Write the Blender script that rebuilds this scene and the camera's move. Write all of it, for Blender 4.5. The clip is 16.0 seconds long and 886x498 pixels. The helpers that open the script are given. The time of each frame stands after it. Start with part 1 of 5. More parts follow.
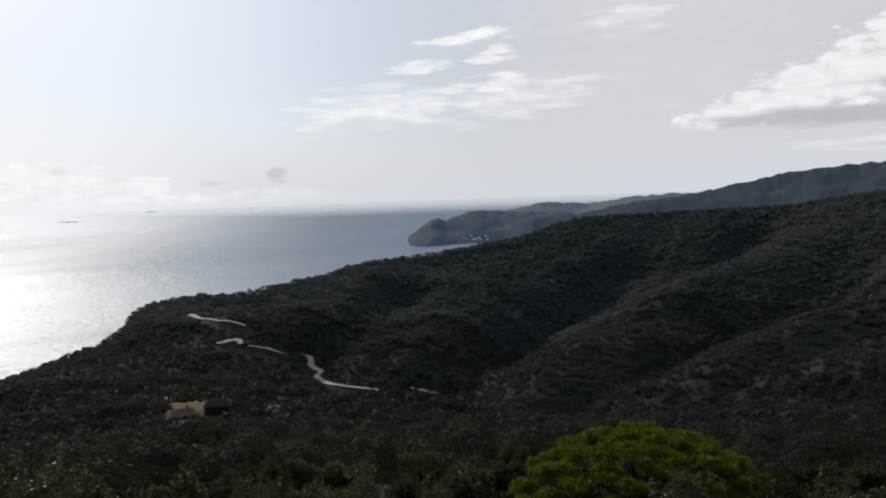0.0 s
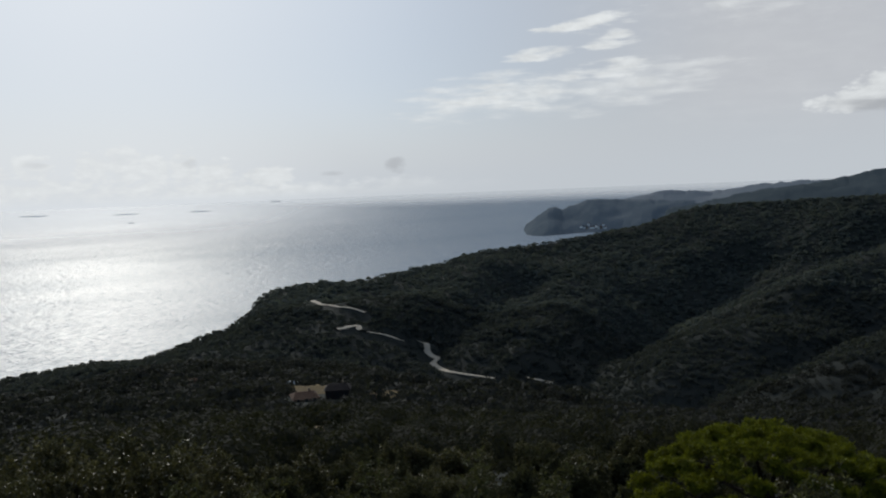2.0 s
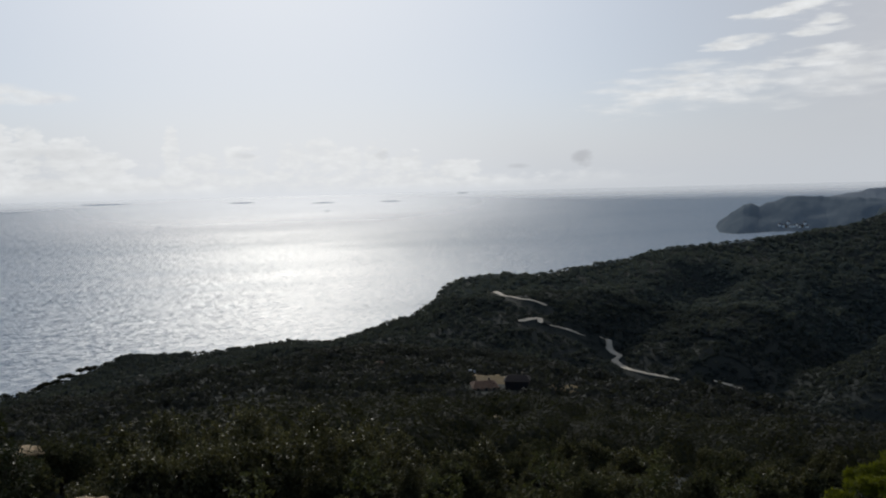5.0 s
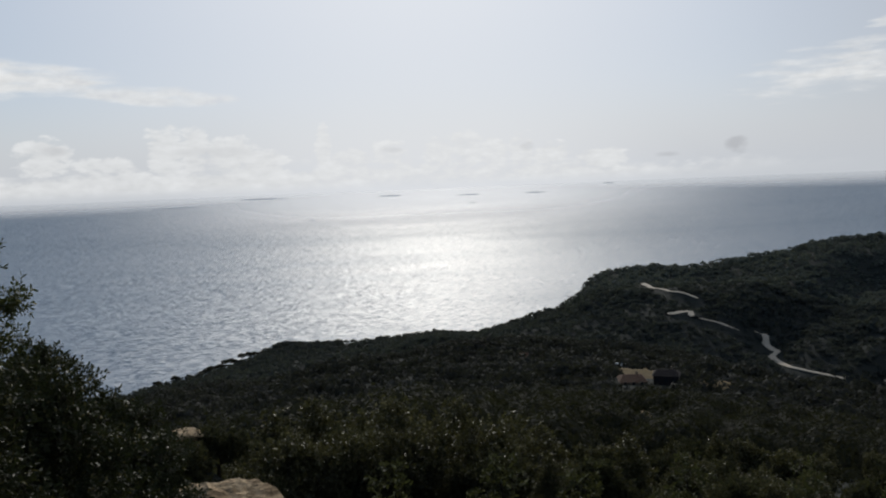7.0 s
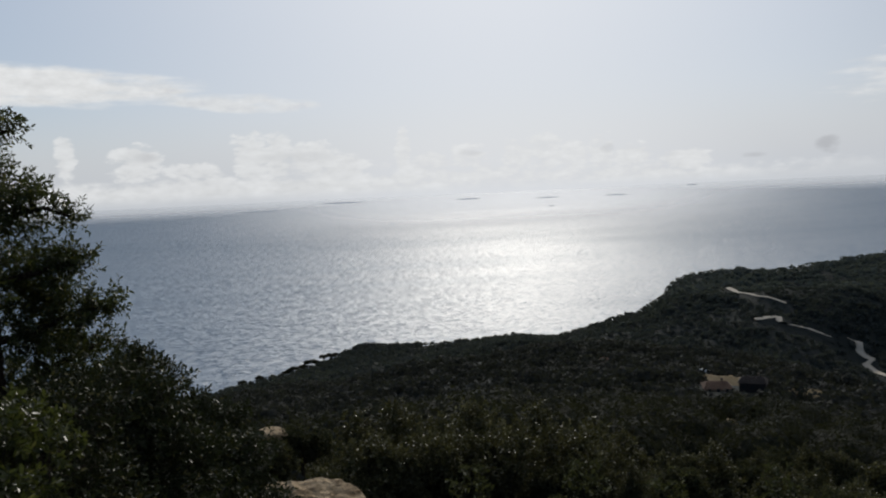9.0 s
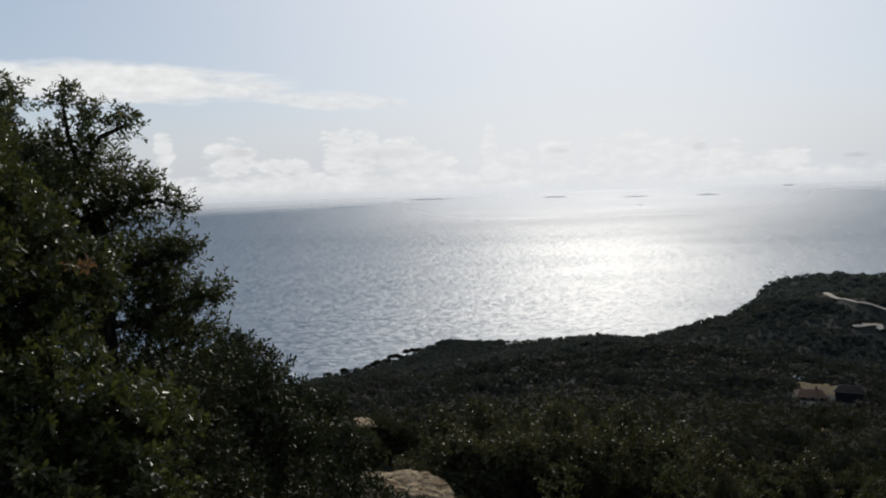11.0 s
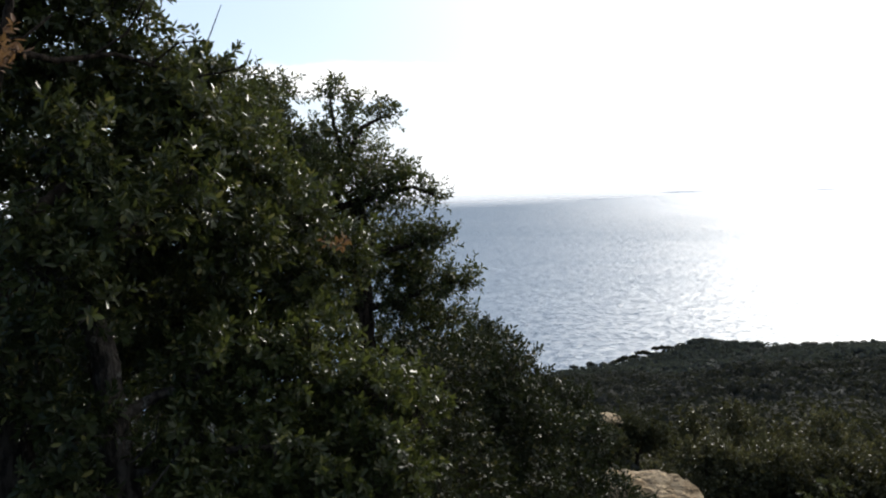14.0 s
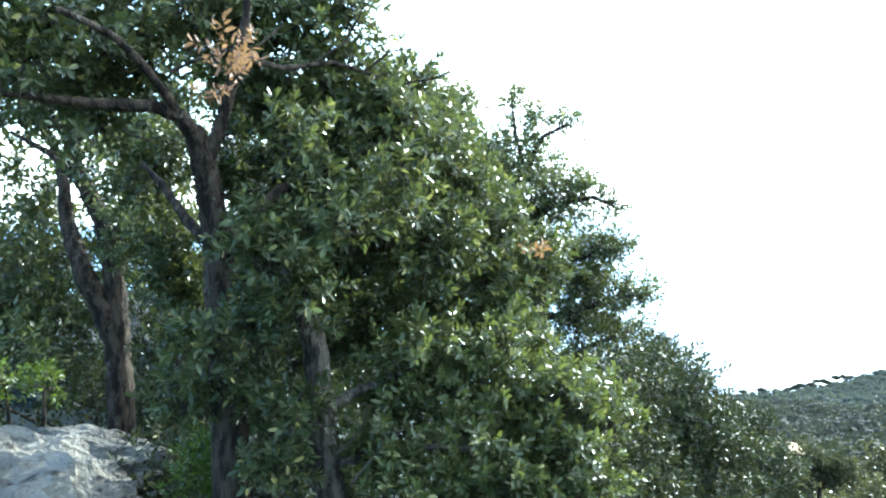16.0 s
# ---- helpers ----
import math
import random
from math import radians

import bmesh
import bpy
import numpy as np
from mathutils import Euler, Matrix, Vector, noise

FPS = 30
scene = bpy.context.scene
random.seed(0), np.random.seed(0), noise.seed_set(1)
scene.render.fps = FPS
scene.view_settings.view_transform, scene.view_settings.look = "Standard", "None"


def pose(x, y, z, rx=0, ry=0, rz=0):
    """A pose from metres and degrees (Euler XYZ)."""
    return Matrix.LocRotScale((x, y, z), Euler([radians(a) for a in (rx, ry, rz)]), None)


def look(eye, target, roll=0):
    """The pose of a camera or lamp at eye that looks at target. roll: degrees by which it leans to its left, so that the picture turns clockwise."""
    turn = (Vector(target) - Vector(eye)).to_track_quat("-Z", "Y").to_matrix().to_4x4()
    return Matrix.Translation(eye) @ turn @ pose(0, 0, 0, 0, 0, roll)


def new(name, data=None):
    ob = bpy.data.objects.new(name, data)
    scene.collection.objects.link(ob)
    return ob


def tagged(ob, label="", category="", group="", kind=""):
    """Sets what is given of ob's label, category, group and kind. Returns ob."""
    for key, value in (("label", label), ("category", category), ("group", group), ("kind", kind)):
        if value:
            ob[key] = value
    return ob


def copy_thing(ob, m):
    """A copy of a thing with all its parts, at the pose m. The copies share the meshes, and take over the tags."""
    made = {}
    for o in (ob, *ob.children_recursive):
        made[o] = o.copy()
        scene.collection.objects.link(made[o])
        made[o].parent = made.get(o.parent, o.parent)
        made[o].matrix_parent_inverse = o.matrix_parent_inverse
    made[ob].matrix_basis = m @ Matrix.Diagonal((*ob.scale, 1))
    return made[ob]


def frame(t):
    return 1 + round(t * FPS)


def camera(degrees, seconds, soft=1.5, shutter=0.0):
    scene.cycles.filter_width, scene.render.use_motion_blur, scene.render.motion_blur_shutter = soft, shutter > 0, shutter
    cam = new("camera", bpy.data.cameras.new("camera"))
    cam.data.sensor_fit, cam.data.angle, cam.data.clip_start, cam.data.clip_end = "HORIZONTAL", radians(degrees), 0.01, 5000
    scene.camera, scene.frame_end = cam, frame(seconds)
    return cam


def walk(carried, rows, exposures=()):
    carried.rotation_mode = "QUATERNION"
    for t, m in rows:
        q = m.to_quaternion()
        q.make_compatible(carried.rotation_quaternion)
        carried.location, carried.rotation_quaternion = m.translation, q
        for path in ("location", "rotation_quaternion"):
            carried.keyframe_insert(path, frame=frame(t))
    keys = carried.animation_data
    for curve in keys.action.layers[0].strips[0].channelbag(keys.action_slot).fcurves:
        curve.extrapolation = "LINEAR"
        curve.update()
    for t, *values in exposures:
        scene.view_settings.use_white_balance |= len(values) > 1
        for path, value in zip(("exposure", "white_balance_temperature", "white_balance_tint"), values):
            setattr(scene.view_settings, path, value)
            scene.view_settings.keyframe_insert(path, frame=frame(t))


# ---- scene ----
EYE_H = 190.0  # the look-out's height over the sea
cam = camera(55.2, 16.0, soft=2.1)
# seconds, x, y, z off the look-out, yaw, pitch, roll
PATH = [
    (0.0, 0.000, -0.000, -0.000, 0.00, -3.60, 2.00),
    (0.5, 0.005, -0.002, 0.002, 2.61, -3.89, 2.04),
    (1.0, -0.011, 0.002, -0.002, 4.52, -3.55, 2.51),
    (1.5, -0.043, 0.012, -0.000, 6.27, -3.56, 2.18),
    (2.0, -0.026, 0.014, 0.011, 7.84, -4.06, 2.29),
    (2.5, -0.044, 0.013, -0.003, 9.44, -4.21, 2.15),
    (3.0, -0.040, 0.012, -0.002, 11.25, -4.44, 1.97),
    (5.5, 0.022, -0.011, -0.006, 22.46, -4.23, 1.49),
    (6.0, 0.029, -0.005, 0.004, 24.60, -4.38, 1.65),
    (6.5, 0.070, 0.036, 0.005, 27.46, -4.23, 1.88),
    (7.0, 0.089, 0.063, 0.027, 30.04, -4.42, 2.33),
    (7.5, 0.098, 0.059, 0.041, 31.36, -3.46, 2.71),
    (8.0, 0.070, 0.088, 0.042, 33.18, -3.54, 2.76),
    (8.5, 0.066, 0.078, 0.032, 34.49, -3.81, 2.76),
    (11.0, 0.019, -0.027, 0.028, 41.14, -3.94, 1.98),
    (11.5, 0.007, -0.023, 0.021, 44.37, -3.77, 1.94),
    (12.0, -0.025, 0.004, 0.008, 47.29, -3.73, 1.87),
    (12.5, -0.031, 0.013, -0.001, 49.30, -3.79, 2.22),
    (13.0, -0.038, 0.019, 0.001, 50.42, -3.77, 1.99),
    (13.5, -0.062, 0.040, 0.002, 54.45, -3.81, 1.81),
    (14.0, -0.079, 0.050, -0.010, 57.87, -3.87, 1.98),
    (14.5, -0.092, 0.056, -0.006, 61.27, -3.66, 1.00),
    (15.0, -0.095, 0.026, -0.006, 65.39, -4.50, 3.08),
    (15.5, -0.115, -0.010, -0.016, 67.26, -3.67, 1.64),
    (16.0, -0.128, -0.044, -0.022, 68.95, -2.88, 0.66),
]
EXPOSURES = [(0.0, 0.05, 6500, 10), (1.0, -0.03, 6500, 10), (1.5, -0.27, 6400, 9), (2.2, -0.22, 6350, 8), (3.0, -0.2, 6350, 8), (5.5, -0.2, 6450, 10), (8.5, -0.27, 6450, 10), (11.0, -0.15, 6500, 10), (12.5, 0.0, 6500, 10),
             (13.2, 0.08, 6500, 10), (13.8, 0.48, 6500, 10), (14.5, 1.4, 6350, 8), (15.0, 2.15, 5950, 2), (15.5, 2.95, 5700, -2), (16.0, 3.65, 5500, -6)]
walk(cam, [(t, pose(x, y, EYE_H + z, 90 + p, r, w)) for t, x, y, z, w, p, r in PATH], EXPOSURES)


def at(az, el, d):
    """A place seen from the look-out: degrees to the left of +y, degrees up, metres away on the level."""
    a = radians(az)
    return Vector((-d * math.sin(a), d * math.cos(a), EYE_H + d * math.tan(radians(el))))


# ---- light ----
SUN_AZ, SUN_EL = 30.6, 25.0
sun_data = bpy.data.lights.new("sun", "SUN")
sun_data.energy, sun_data.angle, sun_data.color = 1.95, radians(0.53), (1.0, 0.94, 0.84)
sun = new("sun", sun_data)
sun.matrix_world = look(at(SUN_AZ, SUN_EL, 400), (0, 0, EYE_H))


class Nodes:
    """Short hand for node trees."""

    def __init__(self, tree):
        self.tree = tree
        tree.nodes.clear()

    def add(self, kind, inputs=(), **settings):
        n = self.tree.nodes.new(kind)
        for key, value in settings.items():
            setattr(n, key, value)
        for key, value in dict(inputs).items():
            if isinstance(value, bpy.types.NodeSocket):
                self.tree.links.new(value, n.inputs[key])
            else:
                n.inputs[key].default_value = value
        return n

    def math(self, op, a, b=0.0, c=0.0, clamp=False):
        return self.add("ShaderNodeMath", {0: a, 1: b, 2: c}, operation=op, use_clamp=clamp).outputs[0]

    def ramp(self, fac, lo, hi):
        """0 below lo, 1 above hi, smooth between."""
        return self.add("ShaderNodeMapRange", {0: fac, 1: lo, 2: hi}, interpolation_type="SMOOTHSTEP").outputs[0]

    def noise(self, vec, scale, detail=3.0, rough=0.55, out=0):
        return self.add("ShaderNodeTexNoise", {"Vector": vec, "Scale": scale, "Detail": detail, "Roughness": rough}).outputs[out]

    def mix(self, fac, a, b, blend="MIX"):
        n = self.add("ShaderNodeMix", {0: fac, 6: a, 7: b}, data_type="RGBA", blend_type=blend)
        return n.outputs[2]

    def scaled(self, vec, sx, sy, sz):
        return self.add("ShaderNodeVectorMath", {0: vec, 1: (sx, sy, sz)}, operation="MULTIPLY").outputs[0]


world = bpy.data.worlds.new("world")
scene.world = world
world.use_nodes = True
w = Nodes(world.node_tree)
sky = w.add("ShaderNodeTexSky", sky_type="NISHITA", sun_disc=False, sun_elevation=radians(SUN_EL),
            sun_rotation=radians(-SUN_AZ), altitude=190.0, air_density=1.0, dust_density=0.7, ozone_density=1.5)
direction = w.add("ShaderNodeTexCoord").outputs["Generated"]
sep = w.add("ShaderNodeSeparateXYZ", {0: direction})
el_ = w.math("MULTIPLY", w.math("ARCSINE", sep.outputs[2]), 57.2958)
az_ = w.math("MULTIPLY", w.math("ARCTAN2", w.math("MULTIPLY", sep.outputs[0], -1.0), sep.outputs[1]), 57.2958)
flat = w.add("ShaderNodeCombineXYZ", {0: az_, 1: w.math("MULTIPLY", el_, 2.2), 2: 0.0}).outputs[0]
n_big = w.math("SUBTRACT", w.noise(flat, 0.16, 5.0, 0.55), 0.5)
n_fine = w.math("SUBTRACT", w.noise(flat, 0.75, 5.0, 0.6), 0.5)
streaks = w.math("SUBTRACT", w.noise(w.scaled(flat, 0.42, 1.0, 1.0), 0.7, 5.0, 0.52), 0.5)
# rounded heads of heaped clouds
bent = w.add("ShaderNodeVectorMath", {0: flat, 1: w.scaled(w.noise(flat, 0.9, 3.0, 0.6, out=1), 1.1, 1.1, 0.0)}, operation="ADD").outputs[0]
puffs = w.add("ShaderNodeTexVoronoi", {"Vector": bent, "Scale": 0.62, "Detail": 2.0, "Roughness": 0.6, "Smoothness": 0.35}, feature="SMOOTH_F1", normalize=True).outputs["Distance"]
billow = w.math("ADD", w.math("MULTIPLY", w.math("SUBTRACT", 0.3, puffs), 1.3), w.math("MULTIPLY", n_fine, 0.5))


def cloud(az, el, wide, high, soft, amount, rag=1.0, lean=0.0, grain=None, low=None):
    """A cloud's cover: an oval in the sky with a ragged edge; low: its reach downwards, where that differs."""
    da = w.math("DIVIDE", w.math("SUBTRACT", az_, az), wide)
    tall = w.math("SUBTRACT", w.math("SUBTRACT", el_, el), w.math("MULTIPLY", w.math("SUBTRACT", az_, az), lean))
    de = w.math("DIVIDE", tall, high)
    if low:
        de = w.math("MAXIMUM", de, w.math("DIVIDE", tall, -low))
    d = w.math("ADD", w.math("MULTIPLY", da, da), w.math("MULTIPLY", de, de))
    d = w.math("ADD", w.math("SUBTRACT", 1.0, d), w.math("MULTIPLY", n_fine if grain is None else grain, 3.2 * rag))
    return w.math("MULTIPLY", w.ramp(d, 0.0, soft), amount)


# high veils, then heaped clouds over the sea's rim
covers = [
    cloud(-2.4, 10.4, 3.4, 0.7, 1.2, 0.95, 1.7, -0.10, streaks), cloud(-3.6, 9.3, 2.2, 0.6, 1.2, 0.9, 1.7, -0.12, streaks),
    cloud(1.2, 8.5, 3.0, 0.5, 1.2, 0.9, 1.6, -0.13, streaks), cloud(4.2, 6.0, 7.0, 1.8, 1.5, 0.95, 1.1, -0.08, streaks), cloud(2.2, 5.9, 4.2, 1.0, 1.5, 0.9, 0.6, -0.1), cloud(-3.0, 7.2, 4.5, 0.8, 1.2, 0.85, 1.5, -0.06, streaks),
    cloud(-4.5, 6.3, 9.0, 1.9, 1.6, 0.7, 1.0, -0.08, streaks), cloud(-12.5, 11.0, 3.4, 1.5, 1.6, 0.75, 1.0, 0.0, streaks), cloud(-14, 13.0, 16, 6.0, 2.6, 0.4, 0.5), cloud(-13, 6.5, 14, 5.0, 2.8, 0.4, 0.4, 0.0, streaks),
    cloud(63.0, 7.4, 14.0, 1.5, 0.8, 1.0, 0.5, 0.02, streaks), cloud(48.5, 6.2, 6.5, 0.7, 1.0, 0.8, 0.7, 0.07, streaks),
    cloud(-27.5, 2.3, 6.0, 0.5, 1.2, 0.7, 0.8, 0.0, streaks)]
# heads over the sea's rim: azimuth, elevation, half width, half height
HEADS = [(47.9, 2.9, 1.5, 1.7), (46.2, 3.0, 1.2, 1.4), (44.2, 2.6, 2.0, 1.1), (42.0, 2.0, 2.0, 0.8), (55.2, 2.9, 1.7, 0.9), (59.2, 3.9, 0.7, 0.5), (51.5, 1.9, 2.2, 0.6), (37.9, 2.9, 0.6, 1.4), (36.2, 1.9, 1.8, 0.7),
         (33.6, 2.2, 1.3, 0.9), (30.2, 2.2, 1.3, 1.1), (28.4, 2.5, 1.3, 1.1), (26.6, 2.1, 1.2, 0.9), (24.7, 2.3, 1.0, 1.1), (22.8, 1.8, 1.4, 0.8), (19.5, 1.5, 1.8, 0.5)]
heads = [cloud(a, e, wide, high, 0.7, 0.75, 0.95, 0.0, billow, 2.6) for a, e, wide, high in HEADS]
rim_top = w.math("ADD", w.math("ADD", 0.9, w.math("MULTIPLY", w.ramp(az_, 12.0, 30.0), 0.75)), w.math("ADD", w.math("MULTIPLY", n_big, 2.4), w.math("MULTIPLY", billow, 1.6)))
bank = w.ramp(w.math("SUBTRACT", rim_top, el_), -0.1, 0.7)
bank = w.math("MULTIPLY", bank, w.ramp(az_, 2.0, 22.0))
# the great heap over the mountain, flat below
heap = cloud(-17.6, 4.3, 2.6, 0.75, 0.7, 0.72, 0.7, -0.05, billow)
for a, e, wide, high in ((-20.2, 5.0, 2.8, 1.3), (-22.8, 5.7, 3.0, 1.9), (-25.8, 6.7, 3.2, 2.5), (-29.5, 7.6, 4.0, 3.2)):
    heap = w.math("MAXIMUM", heap, cloud(a, e, wide, high, 0.7, 0.78, 0.75, 0.0, billow))
heap = w.math("MULTIPLY", heap, w.ramp(w.math("ADD", el_, w.math("MULTIPLY", streaks, 0.8)), 3.2, 3.7))
cover = w.math("MULTIPLY", bank, 0.8)
for c in covers + heads + [heap]:
    cover = w.math("MAXIMUM", cover, c)
cover = w.math("MULTIPLY", cover, w.ramp(el_, -0.4, 0.6))
# a thin high veil, thickest round the sun, and haze along the rim
sun_way = (at(SUN_AZ, SUN_EL, 1.0) - Vector((0, 0, EYE_H))).normalized()
off_sun = w.math("MULTIPLY", w.math("ARCCOSINE", w.add("ShaderNodeVectorMath", {0: direction, 1: sun_way}, operation="DOT_PRODUCT").outputs["Value"]), 57.2958)
veil = w.math("MULTIPLY", w.ramp(off_sun, 84.0, 14.0), 0.9)
near_sun = w.ramp(off_sun, 42.0, 6.0)
haze = w.ramp(w.math("ABSOLUTE", el_), 7.0, 0.3)
veil_colour = w.mix(near_sun, (4.8, 5.6, 6.9, 1), (8.35, 8.75, 9.4, 1))
base_sky = w.mix(veil, sky.outputs[0], veil_colour)
base_sky = w.mix(w.math("MULTIPLY", w.ramp(az_, 15.0, -13.0), w.ramp(off_sun, 110.0, 60.0)), base_sky, (6.0, 6.1, 6.45, 1))
below_sun = w.math("MAXIMUM", near_sun, w.ramp(w.math("ABSOLUTE", w.math("SUBTRACT", az_, SUN_AZ)), 26.0, 2.0))
base_sky = w.mix(haze, base_sky, w.mix(below_sun, (6.3, 6.6, 7.0, 1), (8.3, 8.55, 8.9, 1)))
shade = w.math("ADD", 1.0, w.math("MULTIPLY", w.math("ADD", n_fine, billow), 0.28))
white = w.mix(1.0, (8.7, 8.8, 8.8, 1), w.add("ShaderNodeCombineXYZ", {0: shade, 1: shade, 2: shade}).outputs[0], "MULTIPLY")
white = w.mix(0.5, white, base_sky, "LIGHTEN")
under = [cloud(-24.0, 4.05, 8.0, 0.8, 1.0, 0.9, 0.5, 0.0, streaks), cloud(-27.0, 5.9, 3.4, 0.5, 1.2, 0.55, 0.9, 0.0, streaks), cloud(-28.0, 2.2, 5.0, 0.3, 1.2, 0.5, 0.6, 0.0, streaks),
         cloud(10.9, 1.75, 0.85, 0.65, 1.0, 0.55, 0.6, 0.0, billow), cloud(15.2, 1.35, 1.1, 0.22, 1.0, 0.35, 0.7), cloud(54.6, 2.9, 1.0, 0.4, 1.2, 0.4, 0.7, 0.0, billow),
         cloud(24.3, 2.3, 0.7, 0.4, 1.2, 0.35, 0.7, 0.0, billow), cloud(45.0, 2.6, 3.0, 0.4, 1.2, 0.22, 1.0, 0.0, billow), cloud(33.4, 2.4, 0.9, 0.3, 1.2, 0.25, 0.8, 0.0, billow)]
grey = under[0]
for c in under[1:]:
    grey = w.math("MAXIMUM", grey, c)
background = w.add("ShaderNodeBackground", {"Color": w.mix(grey, w.mix(cover, base_sky, white), (4.6, 4.7, 4.95, 1)), "Strength": 0.1})
w.add("ShaderNodeOutputWorld", {"Surface": background.outputs[0]})

# ---- materials ----
def material(name):
    m = bpy.data.materials.new(name)
    m.use_nodes = True
    return m, Nodes(m.node_tree)


def finish(n, shader):
    n.add("ShaderNodeOutputMaterial", {"Surface": shader})


def foliage_material(name, dark, light, accent=None, accent_share=0.03, gloss=0.45, through_light=0.3, patch=0.15, mottle=0.42, shine=0.36):
    """Leaves: colour from leaf to leaf and from patch to patch, some light let through."""
    m, n = material(name)
    geo = n.add("ShaderNodeNewGeometry")
    where = n.noise(geo.outputs["Position"], patch, 3.0)
    f = n.math("ADD", n.math("MULTIPLY", geo.outputs["Random Per Island"], mottle), n.math("MULTIPLY", n.ramp(where, 0.34, 0.66), 1 - mottle))
    colour = n.mix(f, (*dark, 1), (*light, 1))
    if accent:
        pick = n.math("GREATER_THAN", n.math("FRACT", n.math("MULTIPLY", geo.outputs["Random Per Island"], 37.0)), 1 - accent_share)
        colour = n.mix(pick, colour, (*accent, 1))
    body = n.add("ShaderNodeBsdfPrincipled", {"Base Color": colour, "Roughness": gloss, "Specular IOR Level": shine if gloss < 0.45 else 0.12})
    if through_light:
        glow = n.add("ShaderNodeBsdfTranslucent", {"Color": n.mix(0.5, colour, (light[0] * 1.3, light[1] * 1.3, light[2] * 0.6, 1))})
        body = n.add("ShaderNodeMixShader", {0: through_light, 1: body.outputs[0], 2: glow.outputs[0]})
    finish(n, body.outputs[0])
    return m


M_OAK = foliage_material("oak_leaves", (0.023, 0.030, 0.012), (0.074, 0.086, 0.032), (0.20, 0.18, 0.06), 0.05, 0.34, 0.36, 1.5, 0.5, 0.26)
# oak leaf colours lightened to brighten the pale oak's low branches
M_BRIGHTENED_OAK = foliage_material("brightened_oak_leaves", (0.026, 0.034, 0.012), (0.086, 0.100, 0.034), (0.20, 0.19, 0.07), 0.05, 0.34, 0.38, 1.5, 0.5, 0.30)
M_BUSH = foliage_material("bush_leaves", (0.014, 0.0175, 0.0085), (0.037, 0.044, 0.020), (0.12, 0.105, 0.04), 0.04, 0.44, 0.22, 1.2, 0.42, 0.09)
M_FRESH = foliage_material("fresh_leaves", (0.05, 0.075, 0.010), (0.10, 0.13, 0.02), None, 0, 0.4, 0.4, 1.5)
# pale accent leaves stand in for sunlit ones
M_SPRIG = foliage_material("sunlit_shrub_leaves", (0.022, 0.026, 0.012), (0.065, 0.07, 0.032), (0.2, 0.2, 0.12), 0.10, 0.55, 0.4, 1.5)
M_BROWN = foliage_material("withered_leaves", (0.13, 0.070, 0.040), (0.24, 0.14, 0.085), None, 0, 0.6, 0.3, 2.0)
M_PINE = foliage_material("pine_needles", (0.036, 0.048, 0.006), (0.20, 0.215, 0.017), None, 0, 0.55, 0.25, 3.6)
M_SLOPE = foliage_material("slope_leaves", (0.019, 0.022, 0.013), (0.054, 0.056, 0.030), (0.11, 0.10, 0.055), 0.04, 0.75, 0.35, 0.5)
# the accent share paints in leaves that glint in the sun
M_SMALL_OAK = foliage_material("small_oak_leaves", (0.016, 0.017, 0.009), (0.082, 0.079, 0.038), (0.17, 0.155, 0.085), 0.07, 0.42, 0.35, 0.8, 0.62, 0.2)
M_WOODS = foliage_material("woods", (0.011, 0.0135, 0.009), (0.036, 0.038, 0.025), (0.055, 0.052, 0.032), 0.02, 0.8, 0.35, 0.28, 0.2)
# haze painted into leaf colours: paler and bluer the further the woods stand
M_MIDWOODS = foliage_material("hazed_middle_woods", (0.016, 0.018, 0.017), (0.038, 0.041, 0.038), (0.060, 0.060, 0.050), 0.02, 0.8, 0.35, 0.2, 0.2)
M_FARWOODS = foliage_material("hazed_far_woods", (0.041, 0.048, 0.047), (0.060, 0.068, 0.066), None, 0, 0.9, 0.4, 0.012, 0.25)

M_SOIL, n = material("soil_and_scrub")
geo = n.add("ShaderNodeNewGeometry")
big, fine = n.noise(geo.outputs["Position"], 0.02, 4.0), n.noise(geo.outputs["Position"], 0.6, 5.0)
c = n.mix(n.ramp(big, 0.35, 0.7), (0.024, 0.028, 0.025, 1), (0.031, 0.035, 0.031, 1))
c = n.mix(n.ramp(fine, 0.62, 0.8), c, (0.038, 0.037, 0.030, 1))
bump = n.add("ShaderNodeBump", {"Height": fine, "Strength": 0.6, "Distance": 0.5})
finish(n, n.add("ShaderNodeBsdfPrincipled", {"Base Color": c, "Roughness": 0.95, "Specular IOR Level": 0.1, "Normal": bump.outputs[0]}).outputs[0])

# distance haze is painted into the far hills' base colours, paler and bluer
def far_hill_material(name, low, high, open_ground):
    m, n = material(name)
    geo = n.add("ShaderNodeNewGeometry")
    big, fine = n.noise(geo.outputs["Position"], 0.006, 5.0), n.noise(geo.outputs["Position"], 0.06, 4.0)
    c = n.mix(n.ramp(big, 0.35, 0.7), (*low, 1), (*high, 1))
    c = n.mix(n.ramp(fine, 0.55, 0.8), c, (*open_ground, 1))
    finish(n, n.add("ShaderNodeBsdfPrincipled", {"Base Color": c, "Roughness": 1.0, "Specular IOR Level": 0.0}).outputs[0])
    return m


# the crest woods carry the most haze in their leaf colour
M_CRESTWOODS = foliage_material("hazed_crest_woods", (0.070, 0.083, 0.082), (0.102, 0.115, 0.110), None, 0, 0.9, 0.4, 0.012, 0.25)
M_CAPE = far_hill_material("hazed_cape_woods", (0.125, 0.150, 0.170), (0.160, 0.185, 0.202), (0.18, 0.20, 0.212))
M_RANGE = far_hill_material("hazed_range_woods", (0.185, 0.21, 0.235), (0.205, 0.228, 0.25), (0.22, 0.238, 0.255))
